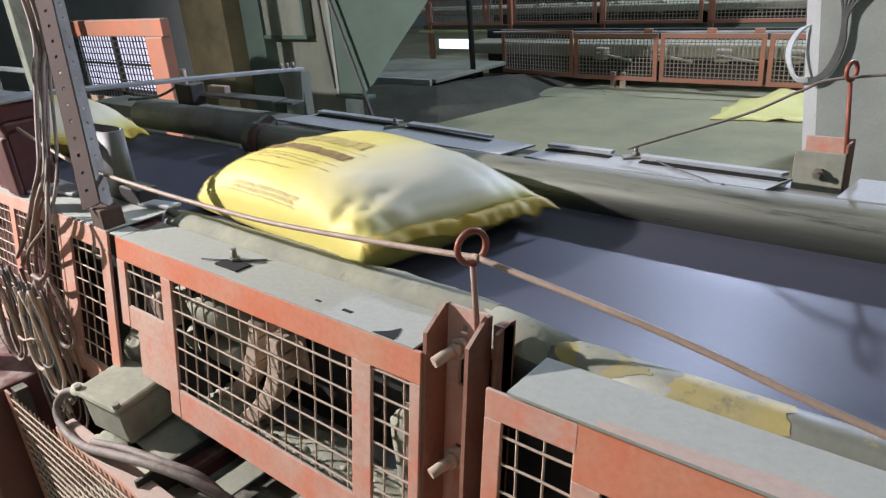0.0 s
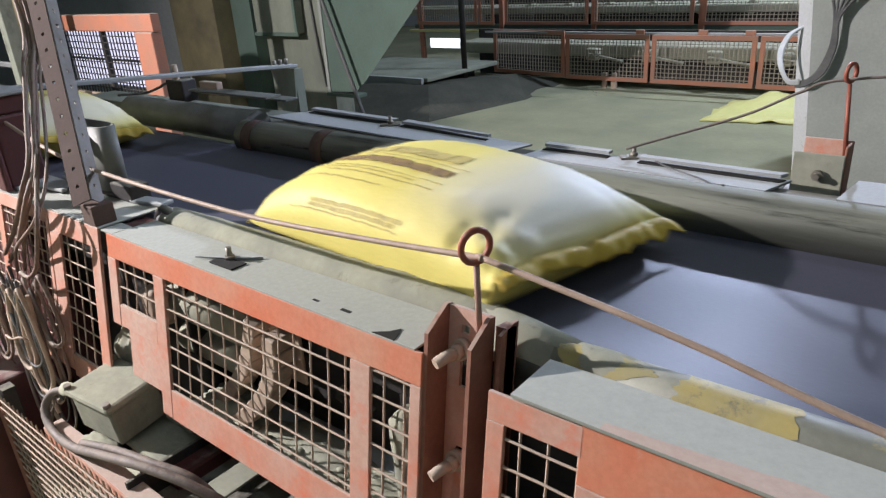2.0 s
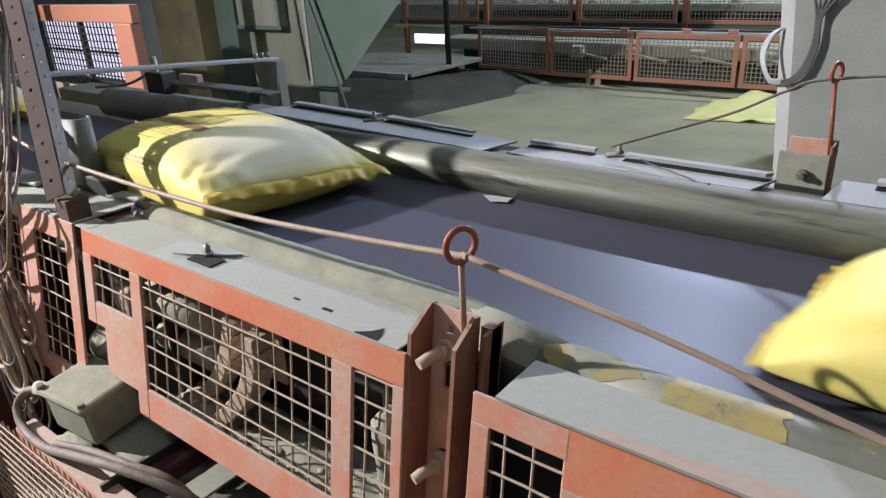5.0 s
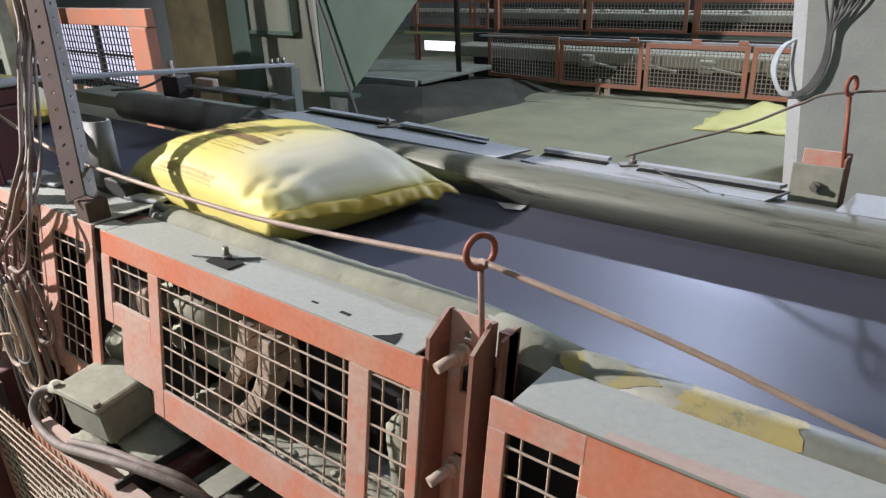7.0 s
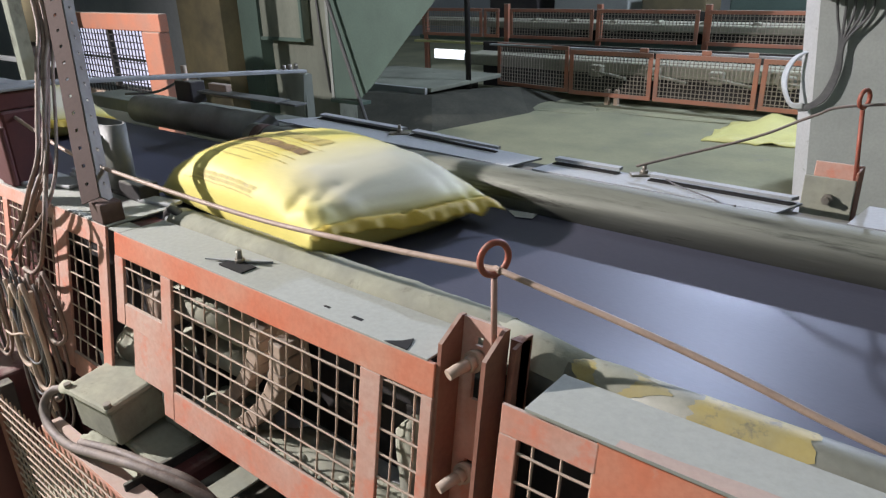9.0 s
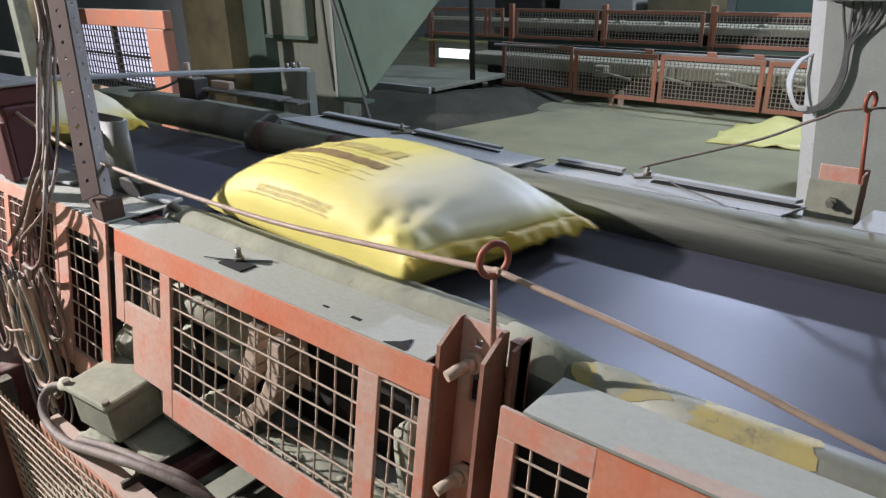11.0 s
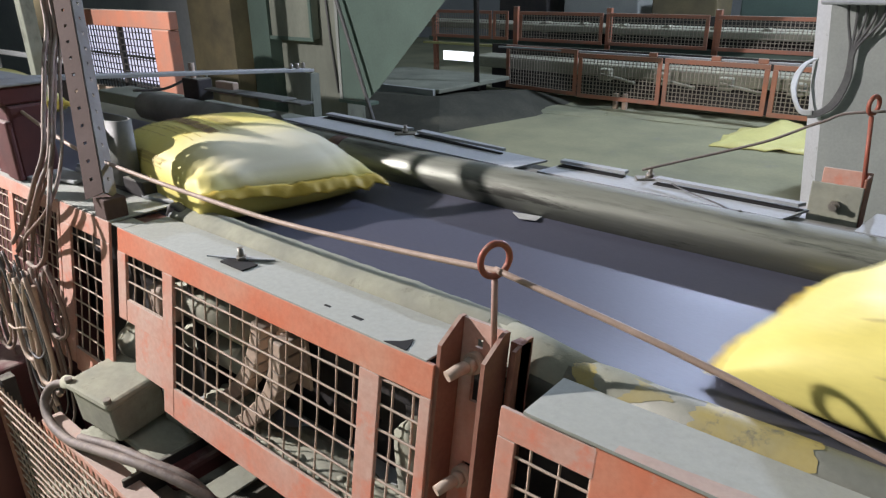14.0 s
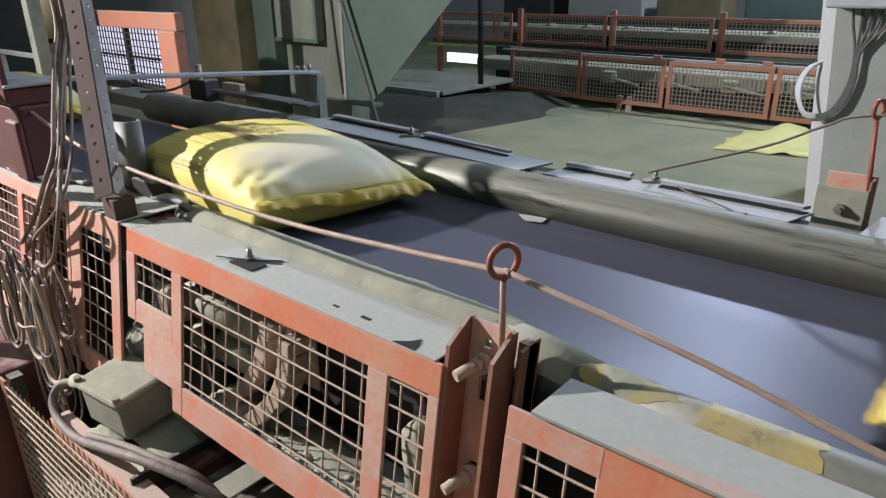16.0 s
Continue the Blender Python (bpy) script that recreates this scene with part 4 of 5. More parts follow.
# perforated strut
STRUT = Matrix.Translation((-1.615, 0.010, 1.025)) @ Vector((0, 0, 1)).rotation_difference(Vector((-0.308, 0.141, 0.369))).to_matrix().to_4x4() @ Matrix.Rotation(math.radians(33), 4, "Z")
strut = thing("strut_post", "rusty perforated steel angle post leaning over the belt edge", "post", "", STRUT)
bm = bmesh.new()
TOPZ = 1.6
xs = (-0.026, -0.007, 0.001, 0.022)
zs = [0.05 * (k // 2) + (0.041 if k % 2 else 0.0) for k in range(2 * int(TOPZ / 0.05) + 1)]
lattice = [[bm.verts.new((xx, -0.0208, zz)) for xx in xs] for zz in zs]
for k in range(len(zs) - 1):
    for c in range(3):
        if c != 1 or k % 2 == 0:
            bm.faces.new((lattice[k][c], lattice[k][c + 1], lattice[k + 1][c + 1], lattice[k + 1][c]))
# Colour darker than the slotted face, painting in the shade on this side.
ob = part("side_web", bm, M["web"], strut, "brown rusted flange with holes, darkened for its shaded side")
mod = ob.modifiers.new("thick", "SOLIDIFY")
mod.thickness, mod.offset = 0.0026, 0
bm = bmesh.new()
ys = (-0.0195, -0.002, 0.006, 0.024)
zs = [0.048 * (k // 2) + (0.038 if k % 2 else 0.0) for k in range(2 * int(TOPZ / 0.048) + 1)]
lattice = [[bm.verts.new((0.0235, yy, zz)) for yy in ys] for zz in zs]
for k in range(len(zs) - 1):
    for c in range(3):
        if c != 1 or k % 2 == 0:
            bm.faces.new((lattice[k][c], lattice[k][c + 1], lattice[k + 1][c + 1], lattice[k + 1][c]))
ob = part("slotted_face", bm, M["strut"], strut, "grey face with a row of slots")
mod = ob.modifiers.new("thick", "SOLIDIFY")
mod.thickness, mod.offset = 0.003, 0
boxpart("foot", (-1.635, -1.575, -0.004, 0.05, 0.981, 1.03), M["web"], strut, "", 0.003, STRUT.inverted())

# curved guide sheet and bits on the cover behind the strut
guide = thing("guide_sheet", "curved bare steel guide sheet at the belt edge", "guide")
path2 = smooth_path([(-2.06, 0.185, 0), (-1.90, 0.187, 0), (-1.82, 0.190, 0), (-1.755, 0.178, 0), (-1.76, 0.140, 0), (-1.825, 0.128, 0)], 6)
bm = bmesh.new()
cols = []
for p in path2:
    cols.append([bm.verts.new((p.x, p.y, zz)) for zz in (1.0, 1.172 - 0.012 * (p.x + 1.69) ** 2)])
for A, B in zip(cols, cols[1:]):
    bm.faces.new((A[0], B[0], B[1], A[1])).smooth = True
ob = part("sheet", bm, M["pipe2"], guide)
mod = ob.modifiers.new("thick", "SOLIDIFY")
mod.thickness, mod.offset = 0.006, 0
tagged(boxpart("junction_casing", (-1.97, -1.66, 0.135, 0.19, 0.982, 1.028), M["dark"], None, "", 0.005), "dusty steel casing under the guide sheet", "casing")
for k, (px, py, pz, sx, sy, rz) in enumerate(((-2.06, 0.10, 0.99, 0.10, 0.03, 8), (-1.99, 0.15, 1.0, 0.08, 0.02, -6), (-2.22, 0.06, 0.985, 0.12, 0.035, 3), (-1.62, 0.165, 0.992, 0.06, 0.02, 12))):
    tagged(boxpart("loose_bar", (-sx, sx, -sy, sy, -0.005, 0.005), M["dusty"], None, "", 0.003, pose(px, py, pz - 0.004, 0, 0, rz)), "dusty steel bar lying on the cover", "bar", "bars on the cover")

# cross bar over the belt
bar = thing("cross_bar", "flat steel bar spanning over the belt on an angled plate", "bar")
bm = bmesh.new()
box(bm, -0.035, 0.035, -1.35, 0.06, -0.006, 0.006, 0.002)
part("flat_bar", bm, M["dusty"], bar, "", pose(-2.27, 1.14, 1.163, -4.5, 0, 0))
bm = bmesh.new()
prof = [(-2.355, 1.15), (-2.20, 1.155), (-2.228, 0.9), (-2.25, 0.9)]
A = [bm.verts.new((x, 1.15, z)) for x, z in prof]
B = [bm.verts.new((x, 1.158, z)) for x, z in prof]
bm.faces.new(A), bm.faces.new(B[::-1])
for i in range(4):
    bm.faces.new((A[i], B[i], B[(i + 1) % 4], A[(i + 1) % 4]))
part("gusset_plate", bm, M["dim_wall"], bar)
boxpart("leg", (-2.25, -2.21, 1.16, 1.20, 0, 1.15), M["dim_wall"], bar)
for dy in (-0.01, 0.02, 0.05):
    bm = bmesh.new()
    tube(bm, [(-2.27, 1.12 + dy, 1.165), (-2.27, 1.12 + dy, 1.19)], 0.008, 8)
    part("bolt", bm, M["bolt"], bar)
boxpart("end_post", (-2.30, -2.24, -0.22, -0.16, 0, 1.26), M["strut"], bar, "", 0.004)

# upstream machine on the near side
mach = thing("bag_turner", "dark red machine housing beside the belt, upstream", "machine")
boxpart("housing", (-4.6, -2.14, 0.02, 0.13, 0.0, 1.19), M["red"], mach, "dark red shadowed housing", 0.01)
boxpart("top_rail", (-4.6, -2.14, 0.01, 0.13, 1.19, 1.24), M["red"], mach, "dark red top rail", 0.006)
boxpart("upright", (-2.20, -2.12, 0.002, 0.02, 0.98, 1.15), M["red"], mach, "dark red upright", 0.006)
boxpart("top_plate", (-4.65, -2.13, 0.0, 0.14, 1.24, 1.25), M["dusty"], mach, "dusty top plate", 0.004)
# Unseen panel added to block the near lamp from the bags' rear.
boxpart("shade_panel", (-4.6, -2.14, 0.0, 0.016, 1.2, 1.45), M["red"], mach, "dark red panel added out of view to shade the bags", 0.003)
# Block added to hide bright floor at the left edge of the view.
boxpart("floor_blocker", (-3.4, -2.06, -0.32, -0.03, 0.0, 0.47), M["red"], mach, "dark red block added to darken the floor area at the left", 0.01)
# Tall unseen block, added so that the belt upstream lies in shade.
boxpart("shade_block", (-4.6, -2.45, 0.0, 0.12, 1.45, 2.0), M["red"], mach, "dark red block added out of view to shade the belt upstream", 0.01)
boxpart("window_frame", (-2.56, -2.545, 0.004, 0.02, 0.84, 1.12), M["strut"], mach)
boxpart("inner_panel", (-2.54, -2.42, 0.006, 0.02, 0.84, 1.12), M["red"], mach)
bm = bmesh.new()
torus(bm, (-2.75, -0.06, 0.88), (1, 0, 0), (0, 0, 1), 0.10, 0.025)
part("drum", bm, M["dark"], mach, "dark drum rim")
boxpart("deck", (-2.12, -1.86, 0.165, 0.18, 0.96, 1.0), M["dusty"], mach)

# dull plates on the pipe upstream, and pipe collars
for x0, x1, y0, y1, z0 in ((-2.52, -2.02, 0.86, 0.93, 1.095), (-2.62, -2.0, 0.93, 0.99, 1.075)):
    tagged(boxpart("cover_strip", (x0, x1, y0, y1, z0, z0 + 0.008), M["pipe2"], None, "", 0.002), "dusty steel strip above the upstream pipe", "strip", "strips on the pipe")
clampb = thing("pipe_clamp", "dark rusty clamp holding the upstream pipe", "clamp")
boxpart("block", (-2.72, -2.60, 0.88, 0.95, 1.04, 1.13), M["dark"], clampb, "", 0.006)
boxpart("tab", (-2.50, -2.38, 0.90, 0.93, 1.08, 1.13), M["wire"], clampb, "", 0.004)
tubepart("pin", [(-2.66, 0.9, 1.06), (-2.66, 0.9, 1.19)], 0.012, M["wire"], clampb)
tagged(boxpart("bearer", (-3.6, -2.0, 0.90, 1.08, 0.94, 1.0), M["dim_wall"], None, "", 0.006), "dusty steel bearer beside the belt upstream", "bearer")
cord("loose_wire", [(-3.2, 0.9, 1.03), (-3.0, 0.95, 1.05), (-2.75, 0.96, 1.13), (-2.65, 0.95, 1.15), (-2.62, 0.94, 1.10)], 0.006, "grey_cable", "dark cable arching over the pipe clamp", "wire")
for x0 in (-1.98, -1.62):
    tubepart("collar", [(x0, 0.757, 0.985), (x0 + 0.05, 0.757, 0.985)], 0.0615, M["web"], conveyor, "rusty pipe collar", 24)

# scrap of paper on the belt edge
tagged(skew_plate("paper_scrap", [(-0.895, 0.685), (-0.855, 0.655), (-0.815, 0.668), (-0.82, 0.70), (-0.858, 0.695)], BELT + 0.008, 0.0015, M["white_cable"]), "small pale paper scrap held at the belt edge", "scrap")

# ---- columns ----


def column(name, x0, x1, y0, y1, material, label, chamfer, edge_slant=0.0):
    bm = bmesh.new()
    c = chamfer
    prof = [(x0 + c, y0), (x1, y0), (x1, y1), (x0, y1), (x0, y0 + c)]
    rows = []
    for k in range(15):
        z = H * k / 14
        # Slants the left edge to fit its line in the camera's view.
        flare = -edge_slant * min(z, 2.0)
        rows.append([bm.verts.new((x + (flare if x < x1 else 0) + 0.004 * noise.noise((x, y, z * 2)), y, z)) for x, y in prof])
    for A, B in zip(rows, rows[1:]):
        for i in range(5):
            f = bm.faces.new((A[i], A[(i + 1) % 5], B[(i + 1) % 5], B[i]))
            # Chamfer face gets a paler colour, painting in the light it catches.
            f.material_index = 1 if i == 4 else 0
    return tagged(part(name, bm, [material, M["lit_edge"] if edge_slant else material]), label, "", "", "structure")


column("column_1", -0.975, 0.25, 4.2, 5.3, M["concrete"], "grey concrete column, chipped edge painted paler as if lit", 0.10, 0.085)
column("column_2", -6.45, -5.38, 4.2, 4.45, M["dim_wall"], "grey-green concrete column behind the belt", 0.06)
column("column_3", -7.76, -6.85, 3.9, 4.7, M["ochre"], "ochre-stained concrete column in the background", 0.05)
column("column_4", -6.84, -6.47, 4.1, 5.0, M["duct"], "dark grey-green steel column", 0.03)
cab = thing("wall_box", "grey-green steel cabinet on the column", "cabinet")
boxpart("case", (-6.40, -5.72, 4.08, 4.2, 0.93, 2.2), M["dim_wall"], cab, "", 0.02)
boxpart("rim", (-6.42, -5.70, 4.07, 4.09, 0.91, 0.95), M["duct"], cab, "", 0.006)
boxpart("rim", (-5.74, -5.70, 4.065, 4.085, 0.95, 2.2), M["duct"], cab, "", 0.006)


def on_column(x, y, z):
    """A place on the front of column_1, laid out at 0.4 of its size and scaled away from the camera's eye to fit its
    view.
    """
    k = 2.487
    return (k * x, -0.65 + k * (y + 0.65) - 0.03, 1.5 + k * (z - 1.5))


sb = thing("switch_box", "pale grey switch box on the column with cables", "box")
boxpart("case", (-1.0, -0.3, 3.95, 4.2, 1.33, 1.95), M["dusty"], sb, "", 0.015)
for k in range(5):
    x = -0.355 + 0.018 * k
    cord("column_cable", [on_column(*p) for p in ((x, 1.27, 1.46), (x + 0.004, 1.285, 1.40), (-0.335 + 0.003 * k, 1.288, 1.33), (-0.335 + 0.003 * k, 1.29, 1.26), (-0.352 + 0.003 * k, 1.288, 1.205 - 0.002 * k), (-0.375, 1.285, 1.178 - 0.003 * k), (-0.40, 1.283, 1.172 - 0.003 * k))], 0.0085, "grey_cable", "dark cable running down the column", "cable", "column cables", 6, 7)
for k in range(3):
    cord("column_cable", [on_column(*p) for p in ((-0.39, 1.283, 1.176 - 0.004 * k), (-0.418, 1.278, 1.178 - 0.003 * k), (-0.438 - 0.003 * k, 1.285, 1.215), (-0.442 - 0.004 * k, 1.30, 1.25), (-0.43 - 0.003 * k, 1.315, 1.285), (-0.41, 1.34, 1.30))], 0.0095, "white_cable", "pale cable looped round the column edge", "cable", "column cables", 6, 7)

# ---- background of the hall ----
duct = thing("chute_duct", "grey-green painted duct, a thin outline fitted to the view before the column", "duct")
# Thin outline shaped to fit the camera's view; hides column_2's side face.
bm = bmesh.new()
A = [bm.verts.new((x, 4.12, z)) for x, z in ((-5.36, 0.36), (-4.98, 0.385), (-4.82, 0.51), (-3.96, 1.33), (-1.72, 3.47), (-3.84, 4.7), (-5.36, 3.05))]
B = [bm.verts.new((v.co.x - 0.1, 4.22, v.co.z)) for v in A]
bm.faces.new(A), bm.faces.new(B[::-1])
for i in range(len(A)):
    j = (i + 1) % len(A)
    bm.faces.new((A[i], B[i], B[j], A[j]))
part("shell", bm, M["duct"], duct)
boxpart("flange", (-5.40, -4.95, 4.095, 4.24, 0.325, 0.36), M["duct"], duct, "bolted lower flange", 0.006)
boxpart("side_seam", (-5.385, -5.345, 4.105, 4.12, 0.36, 3.0), M["concrete"], duct, "", 0.004)
skew2 = bmesh.new()
tube(skew2, [(-5.75, 4.02, 2.6), (-5.35, 4.02, 1.6), (-4.82, 4.02, 0.22), (-4.735, 4.02, 0.0)], 0.02, 8)
tagged(part("stay_rod", skew2, M["grey_cable"]), "dark steel stay rod leaning at the column", "rod")
tagged(tubepart("cable_drop", [(-5.62, 4.18, 1.7), (-5.55, 4.18, 0.9), (-5.48, 4.18, 0.4)], 0.012, M["grey_cable"]), "thin cable hanging on the column", "cable")
slab = thing("steel_platform", "pale grey steel platform edge with dusty top", "platform")
boxpart("deck", (-6.9, -5.05, 5.3, 6.7, 0.28, 0.33), M["dim_wall"], slab, "", 0.01)
boxpart("lip", (-6.9, -5.1, 5.25, 5.3, 0.20, 0.33), M["dusty"], slab, "", 0.006)
boxpart("base", (-6.8, -5.2, 5.4, 6.4, 0.0, 0.28), M["dark"], slab)
heapb = bmesh.new()
vs = [heapb.verts.new(p) for p in ((-5.9, 4.3, 0), (-4.55, 4.7, 0), (-4.25, 6.1, 0), (-4.4, 7.2, 0), (-6.4, 6.4, 0), (-5.9, 4.9, 0.28), (-5.0, 5.25, 0.26), (-4.7, 6.2, 0.22), (-4.9, 6.9, 0.15))]
for f in ((0, 1, 6, 5), (1, 2, 7, 6), (2, 3, 8, 7), (5, 6, 7, 8), (0, 5, 8, 4), (3, 4, 8)):
    heapb.faces.new([vs[i] for i in f])
tagged(part("tarpaulin", heapb, M["tarp"]), "dark dusty tarpaulin covered ramp on the floor", "tarpaulin")
tagged(tubepart("standing_pipe", [(-5.08, 6.05, 0.0), (-5.12, 6.05, 3.0)], 0.035, M["dark"]), "thin dark upright pipe", "pipe")


def far_guard(x0, x1, y, z0, z1, label, turn=0.0, fw=0.05):
    g = thing("mesh_guard", label, "guard", "guards of the far conveyors", pose((x0 + x1) / 2, y, z0, 0, 0, turn))
    w, h = (x1 - x0) / 2, z1 - z0
    for n, b in enumerate(((-w, w, h - fw, h), (-w, w, 0, fw), (-w, -w + fw, fw, h - fw), (w - fw, w, fw, h - fw))):
        boxpart("frame_bar", (b[0], b[1], -0.01, 0.01, b[2], b[3]), M["orange_far"], g, "", 0.003)
    bm = bmesh.new()
    p = 0.045
    x = -w + fw + p / 2
    while x < w - fw:
        box(bm, x - 0.004, x + 0.004, -0.004, 0.004, fw, h - fw)
        x += p
    z = fw + p / 2
    while z < h - fw:
        box(bm, -w + fw, w - fw, -0.006, -0.002, z - 0.004, z + 0.004)
        z += p
    part("wire_mesh", bm, M["far_wire"], g, "dusty wire mesh")
    return g


for x0, x1, lab in ((-4.18, -3.13, "faded orange mesh guard on the far conveyor"), (-3.10, -1.99, "faded orange mesh guard on the far conveyor"), (-1.96, -0.9, "faded orange mesh guard on the far conveyor"), (-0.87, 0.3, "faded orange mesh guard on the far conveyor")):
    far_guard(x0, x1, 6.9, 0.12, 0.645, lab)
far_guard(-5.35, -4.20, 6.98, 0.13, 0.68, "brownish orange mesh guard hanging askew", -7)
for x0, x1 in ((-7.3, -6.15), (-6.12, -5.85), (-5.66, -4.36), (-4.31, -2.98), (-2.88, -1.55), (-1.5, -0.2)):
    far_guard(x0, x1, 7.8, 0.66, 1.06, "orange mesh guard on the upper far conveyor", 0, 0.045)
farc = thing("far_conveyor", "dusty steel conveyor frame behind orange guards", "conveyor", "far conveyors")
boxpart("body", (-6.0, 3.0, 7.15, 7.6, 0.35, 0.50), M["heap"], farc, "dust-grey conveyor body", 0.02)
boxpart("rail", (-5.4, 3.0, 6.93, 6.98, 0.645, 0.665), M["dusty"], farc)
boxpart("backing", (-6.0, 3.0, 7.62, 7.66, 0.0, 0.62), M["dark"], farc)
for k in range(9):
    xx = -4.0 + 0.72 * k
    bm = bmesh.new()
    box(bm, xx, xx + 0.16, 7.05, 7.2, 0.32, 0.46, 0.02)
    tube(bm, [(xx + 0.05, 7.02, 0.4), (xx + 0.5, 7.02, 0.33)], 0.018, 8)
    part("idler", bm, M["heap"], farc)
for xx in (-3.72, -3.60, -1.5, 0.0):
    boxpart("leg", (xx, xx + 0.05, 6.95, 7.0, 0, 0.2), M["wire"], farc)
for xx in (-3.30, -2.60, -2.12, -1.45):
    boxpart("lug", (xx, xx + 0.1, 6.9, 6.93, 0.645, 0.70), M["orange_far"], farc, "orange hanging lug", 0.01)
upc = thing("far_conveyor", "upper far conveyor with dusty rollers behind orange guards", "conveyor", "far conveyors")
boxpart("body", (-8.0, 3.0, 8.0, 8.6, 0.78, 0.88), M["heap"], upc, "", 0.02)
boxpart("rail", (-7.4, 3.0, 7.84, 7.90, 0.60, 0.66), M["duct"], upc, "green painted rail")
boxpart("back_panel", (-5.7, 3.0, 8.62, 8.66, 0.0, 1.0), M["dark"], upc)
boxpart("yellow_rail", (-7.4, -5.8, 7.70, 7.76, 0.56, 0.59), M["sack"], upc, "worn yellow rail")
for k in range(12):
    xx = -5.4 + 0.6 * k
    bm = bmesh.new()
    tube(bm, [(xx, 8.02, 0.84), (xx, 8.2, 0.84)], 0.075, 12)
    part("roller", bm, M["heap"], upc)
for xx in (-7.3, -5.78, -4.33, -2.93, -1.5):
    boxpart("upright", (xx, xx + 0.07, 7.82, 7.88, 0, 1.12), M["orange_far"], upc, "faded orange upright", 0.004)
for x0, x1, z0, z1, m_ in ((-4.2, -3.3, 1.12, 1.35, "ochre"), (-6.8, -5.9, 1.10, 1.4, "dark"), (-3.0, -1.2, 1.15, 1.5, "duct"), (-5.6, -4.4, 1.2, 1.6, "concrete")):
    tagged(boxpart("stored_crate", (x0, x1, 8.9, 9.5, 0, z1), M[m_], None, "", 0.02), "dusty large crate standing behind the far conveyor", "crate", "crates")
tagged(boxpart("low_rail", (-7.6, -5.5, 6.6, 6.66, 0.17, 0.22), M["dusty"], None, "", 0.006), "dusty low steel rail", "rail")
win = tagged(boxpart("window_1", (-8.25, -7.55, 9.2, 9.24, 0.12, 0.28), glow("daylight_pane", (0.9, 0.95, 1.0), 1.6)), "bright low daylight opening at the back", "", "", "structure")

# empty sack on the floor
bm = bmesh.new()
grid = []
for i in range(17):
    row = []
    for j in range(9):
        x, y = -2.12 + 0.95 * i / 16, 5.75 + 1.0 * j / 8 + 0.2 * i / 16
        z = 0.015 + 0.07 * max(0, noise.noise((i * 0.35, j * 0.5, 2.0))) + 0.12 * math.exp(-((i - 7) ** 2 / 14 + (j - 6) ** 2 / 6))
        row.append(bm.verts.new((x + 0.05 * noise.noise((i, j * 0.7, 9)), y + 0.05 * noise.noise((i * 0.7, j, 5)), z)))
    grid.append(row)
for i in range(16):
    for j in range(8):
        bm.faces.new((grid[i][j], grid[i + 1][j], grid[i + 1][j + 1], grid[i][j + 1])).smooth = True
ob = tagged(part("empty_sack", bm, M["sack"]), "crumpled empty yellow sack lying on the dusty floor", "sack")
mod = ob.modifiers.new("thick", "SOLIDIFY")
mod.thickness = 0.01
for k, (x, y, s) in enumerate(((-3.0, 6.9, 1.1), (-1.6, 7.2, 1.2), (-4.3, 6.6, 0.7))):
    lump("dust_mound", (x, y, 0.0), (s, 0.30, 0.022), M["floor"], "low spilled dust ridge on the floor", "dust", 91.0 + k, 0.25, 4, "dust heaps", 1.0)

# orange gate and glowing pane to the left of the column
gate = thing("gate_frame", "orange steel frame with wire mesh, standing upstream", "guard")
boxpart("top_rail", (-6.9, -4.73, 1.98, 2.05, 1.185, 1.31), M["orange_far"], gate, "", 0.008)
boxpart("post", (-4.99, -4.75, 1.97, 2.06, 0.0, 1.185), M["orange_far"], gate, "", 0.01)
boxpart("post", (-6.9, -6.75, 1.98, 2.05, 0.0, 1.185), M["orange_far"], gate, "", 0.01)
boxpart("bottom_rail", (-6.75, -4.99, 1.98, 2.04, 0.56, 0.70), M["wire"], gate, "tan bottom rail", 0.008)
boxpart("mid_post", (-5.57, -5.53, 1.99, 2.02, 0.7, 1.185), M["dark"], gate)
bm = bmesh.new()
x = -6.73
while x < -5.0:
    box(bm, x - 0.004, x + 0.004, 1.996, 2.004, 0.7, 1.185)
    x += 0.05
z = 0.75
while z < 1.18:
    box(bm, -6.75, -4.99, 1.99, 1.996, z - 0.004, z + 0.004)
    z += 0.05
part("wire_mesh", bm, M["dark"], gate)
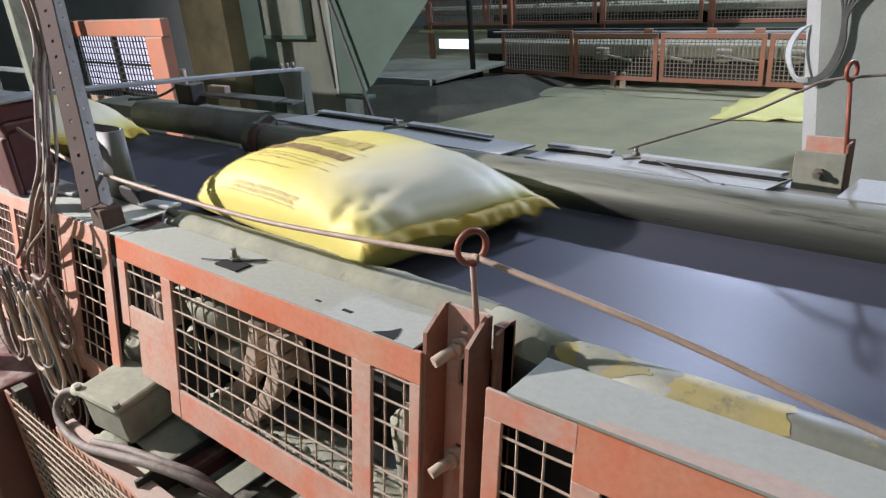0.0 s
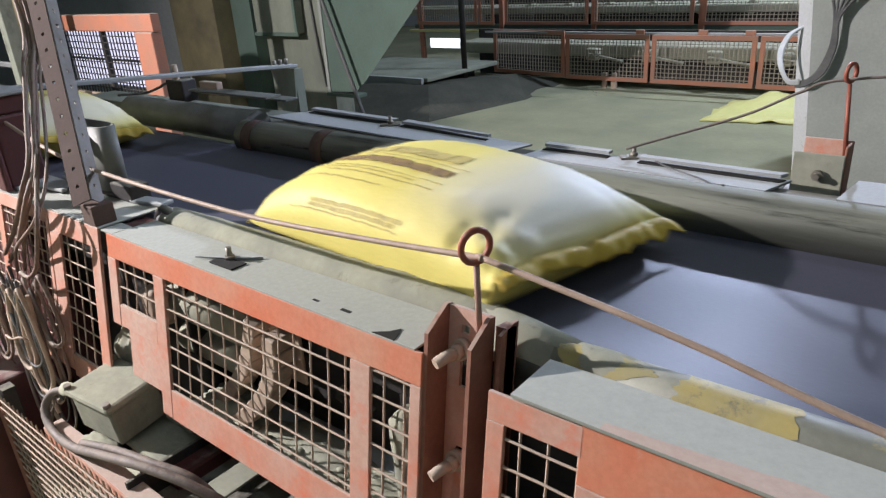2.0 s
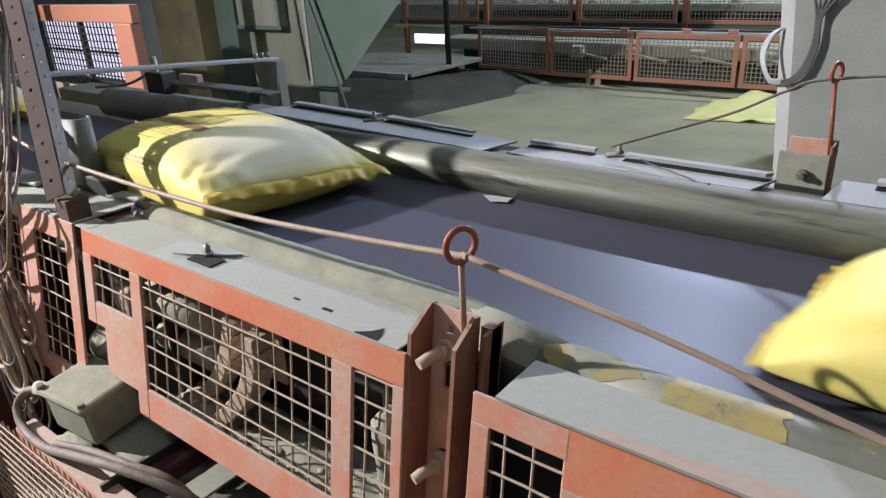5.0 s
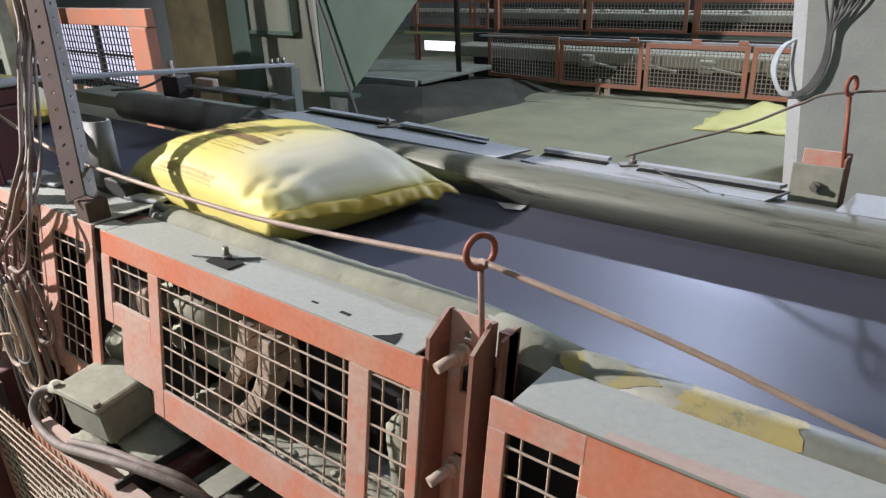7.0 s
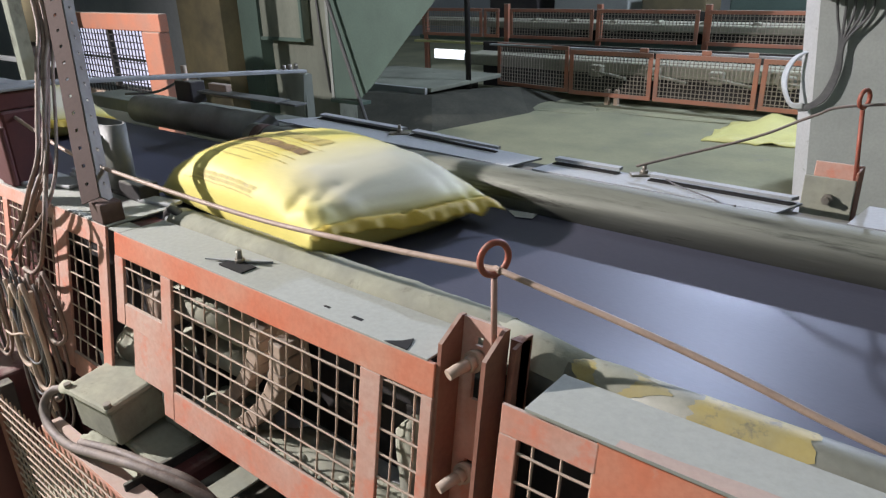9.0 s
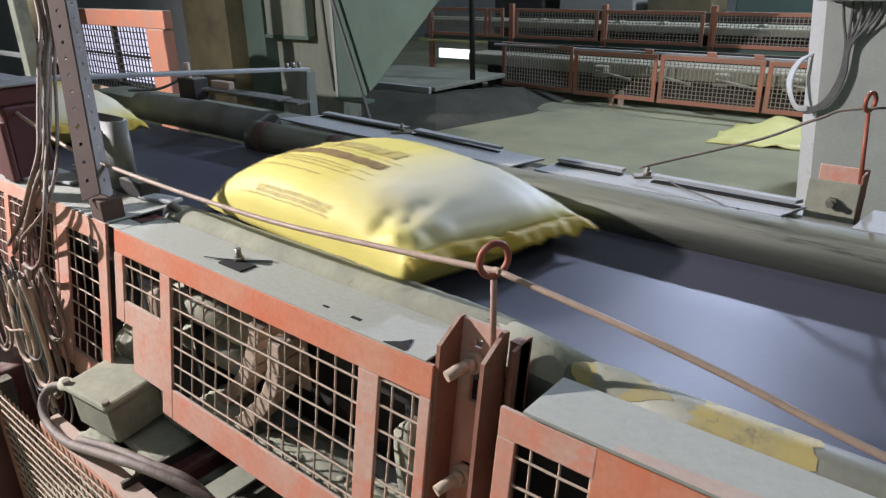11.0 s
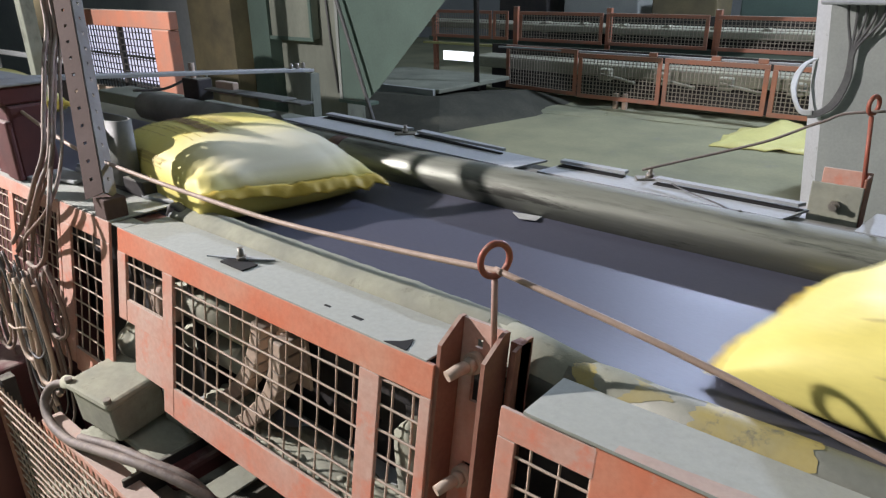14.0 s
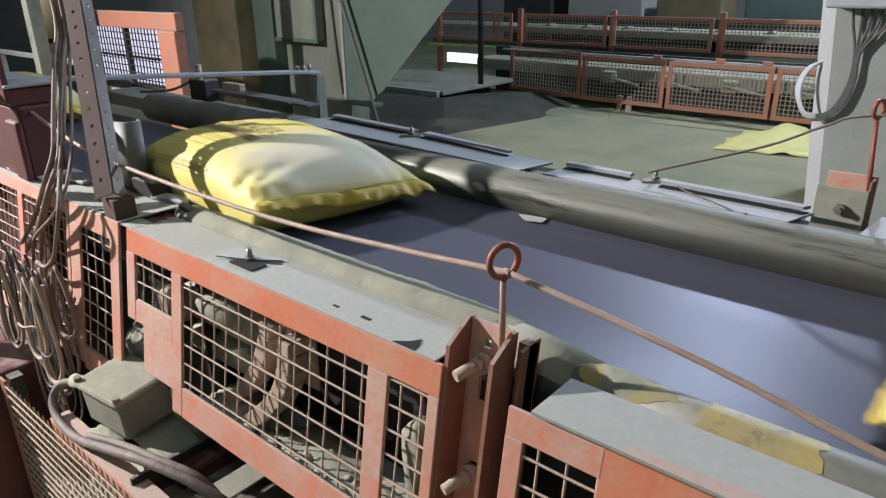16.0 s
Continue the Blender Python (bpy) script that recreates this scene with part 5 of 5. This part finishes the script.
# Partition added only to carry a glowing pane for the bright area.
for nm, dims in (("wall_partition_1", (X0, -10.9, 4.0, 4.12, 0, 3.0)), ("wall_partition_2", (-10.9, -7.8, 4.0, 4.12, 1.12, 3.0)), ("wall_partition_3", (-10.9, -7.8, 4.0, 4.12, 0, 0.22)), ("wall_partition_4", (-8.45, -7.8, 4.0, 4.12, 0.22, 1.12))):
    structure(nm, dims, M["wall"], "grey wall added upstream to hold the glowing pane")
tagged(boxpart("glow_pane", (-10.9, -8.45, 4.05, 4.07, 0.22, 1.12), glow("hazy_pane_glow", (0.74, 0.73, 0.95), 1.1)), "glowing pane put in for the bright area behind the gate", "", "", "structure")
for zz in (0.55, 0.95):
    tagged(boxpart("window_bar", (-10.9, -8.45, 4.0, 4.04, zz, zz + 0.03), M["strut"]), "grey bar across the glowing pane", "bar", "window bars")
rail = thing("handrail", "grey steel handrail upstream", "rail")
boxpart("top_bar", (-9.0, -5.4, 1.6, 1.64, 0.93, 0.97), M["dusty"], rail, "", 0.008)
for xx in (-8.9, -7.2, -5.5):
    boxpart("post", (xx, xx + 0.04, 1.6, 1.64, 0, 0.93), M["dusty"], rail)
for xx in (-5.98,):
    tagged(boxpart("steel_upright", (xx, xx + 0.10, 1.45, 1.55, 0, 2.4), M["dim_wall"], None, "", 0.006), "blue-grey steel upright upstream", "upright", "uprights")
tagged(tubepart("tank", [(-6.22, 1.75, 1.1), (-6.22, 1.75, 1.6)], 0.13, M["ochre"], None, "", 20), "ochre rounded tank behind the cables", "tank")
boxpart("tank_stand", (-6.30, -6.14, 1.7, 1.8, 0, 1.1), M["dark"], None)["label"] = "dark steel stand under a tank"

def motions():
    for b, (tip, y, yaw) in zip(bags, BAGS):
        walk(b, [(t, pose(tip - 0.455 + SPEED * t, y, BELT, 0, 0, yaw)) for t in (0.0, 4.0, 8.0, 12.0, 16.0)])


SPEED = 1.05
BAGS = [(-0.72, 0.418, -6), (-2.53, 0.412, -5), (-4.525, 0.418, -6), (-6.42, 0.416, -4), (-8.34, 0.412, -5), (-10.34, 0.418, -6), (-12.2, 0.416, -5), (-14.07, 0.412, -6), (-15.97, 0.412, -7), (-17.94, 0.416, -4), (-19.85, 0.418, -5)]
bags = [build_bag()]
bags += [copy_thing(bags[0], pose(0, 0, 0)) for _ in BAGS[1:]]
motions()
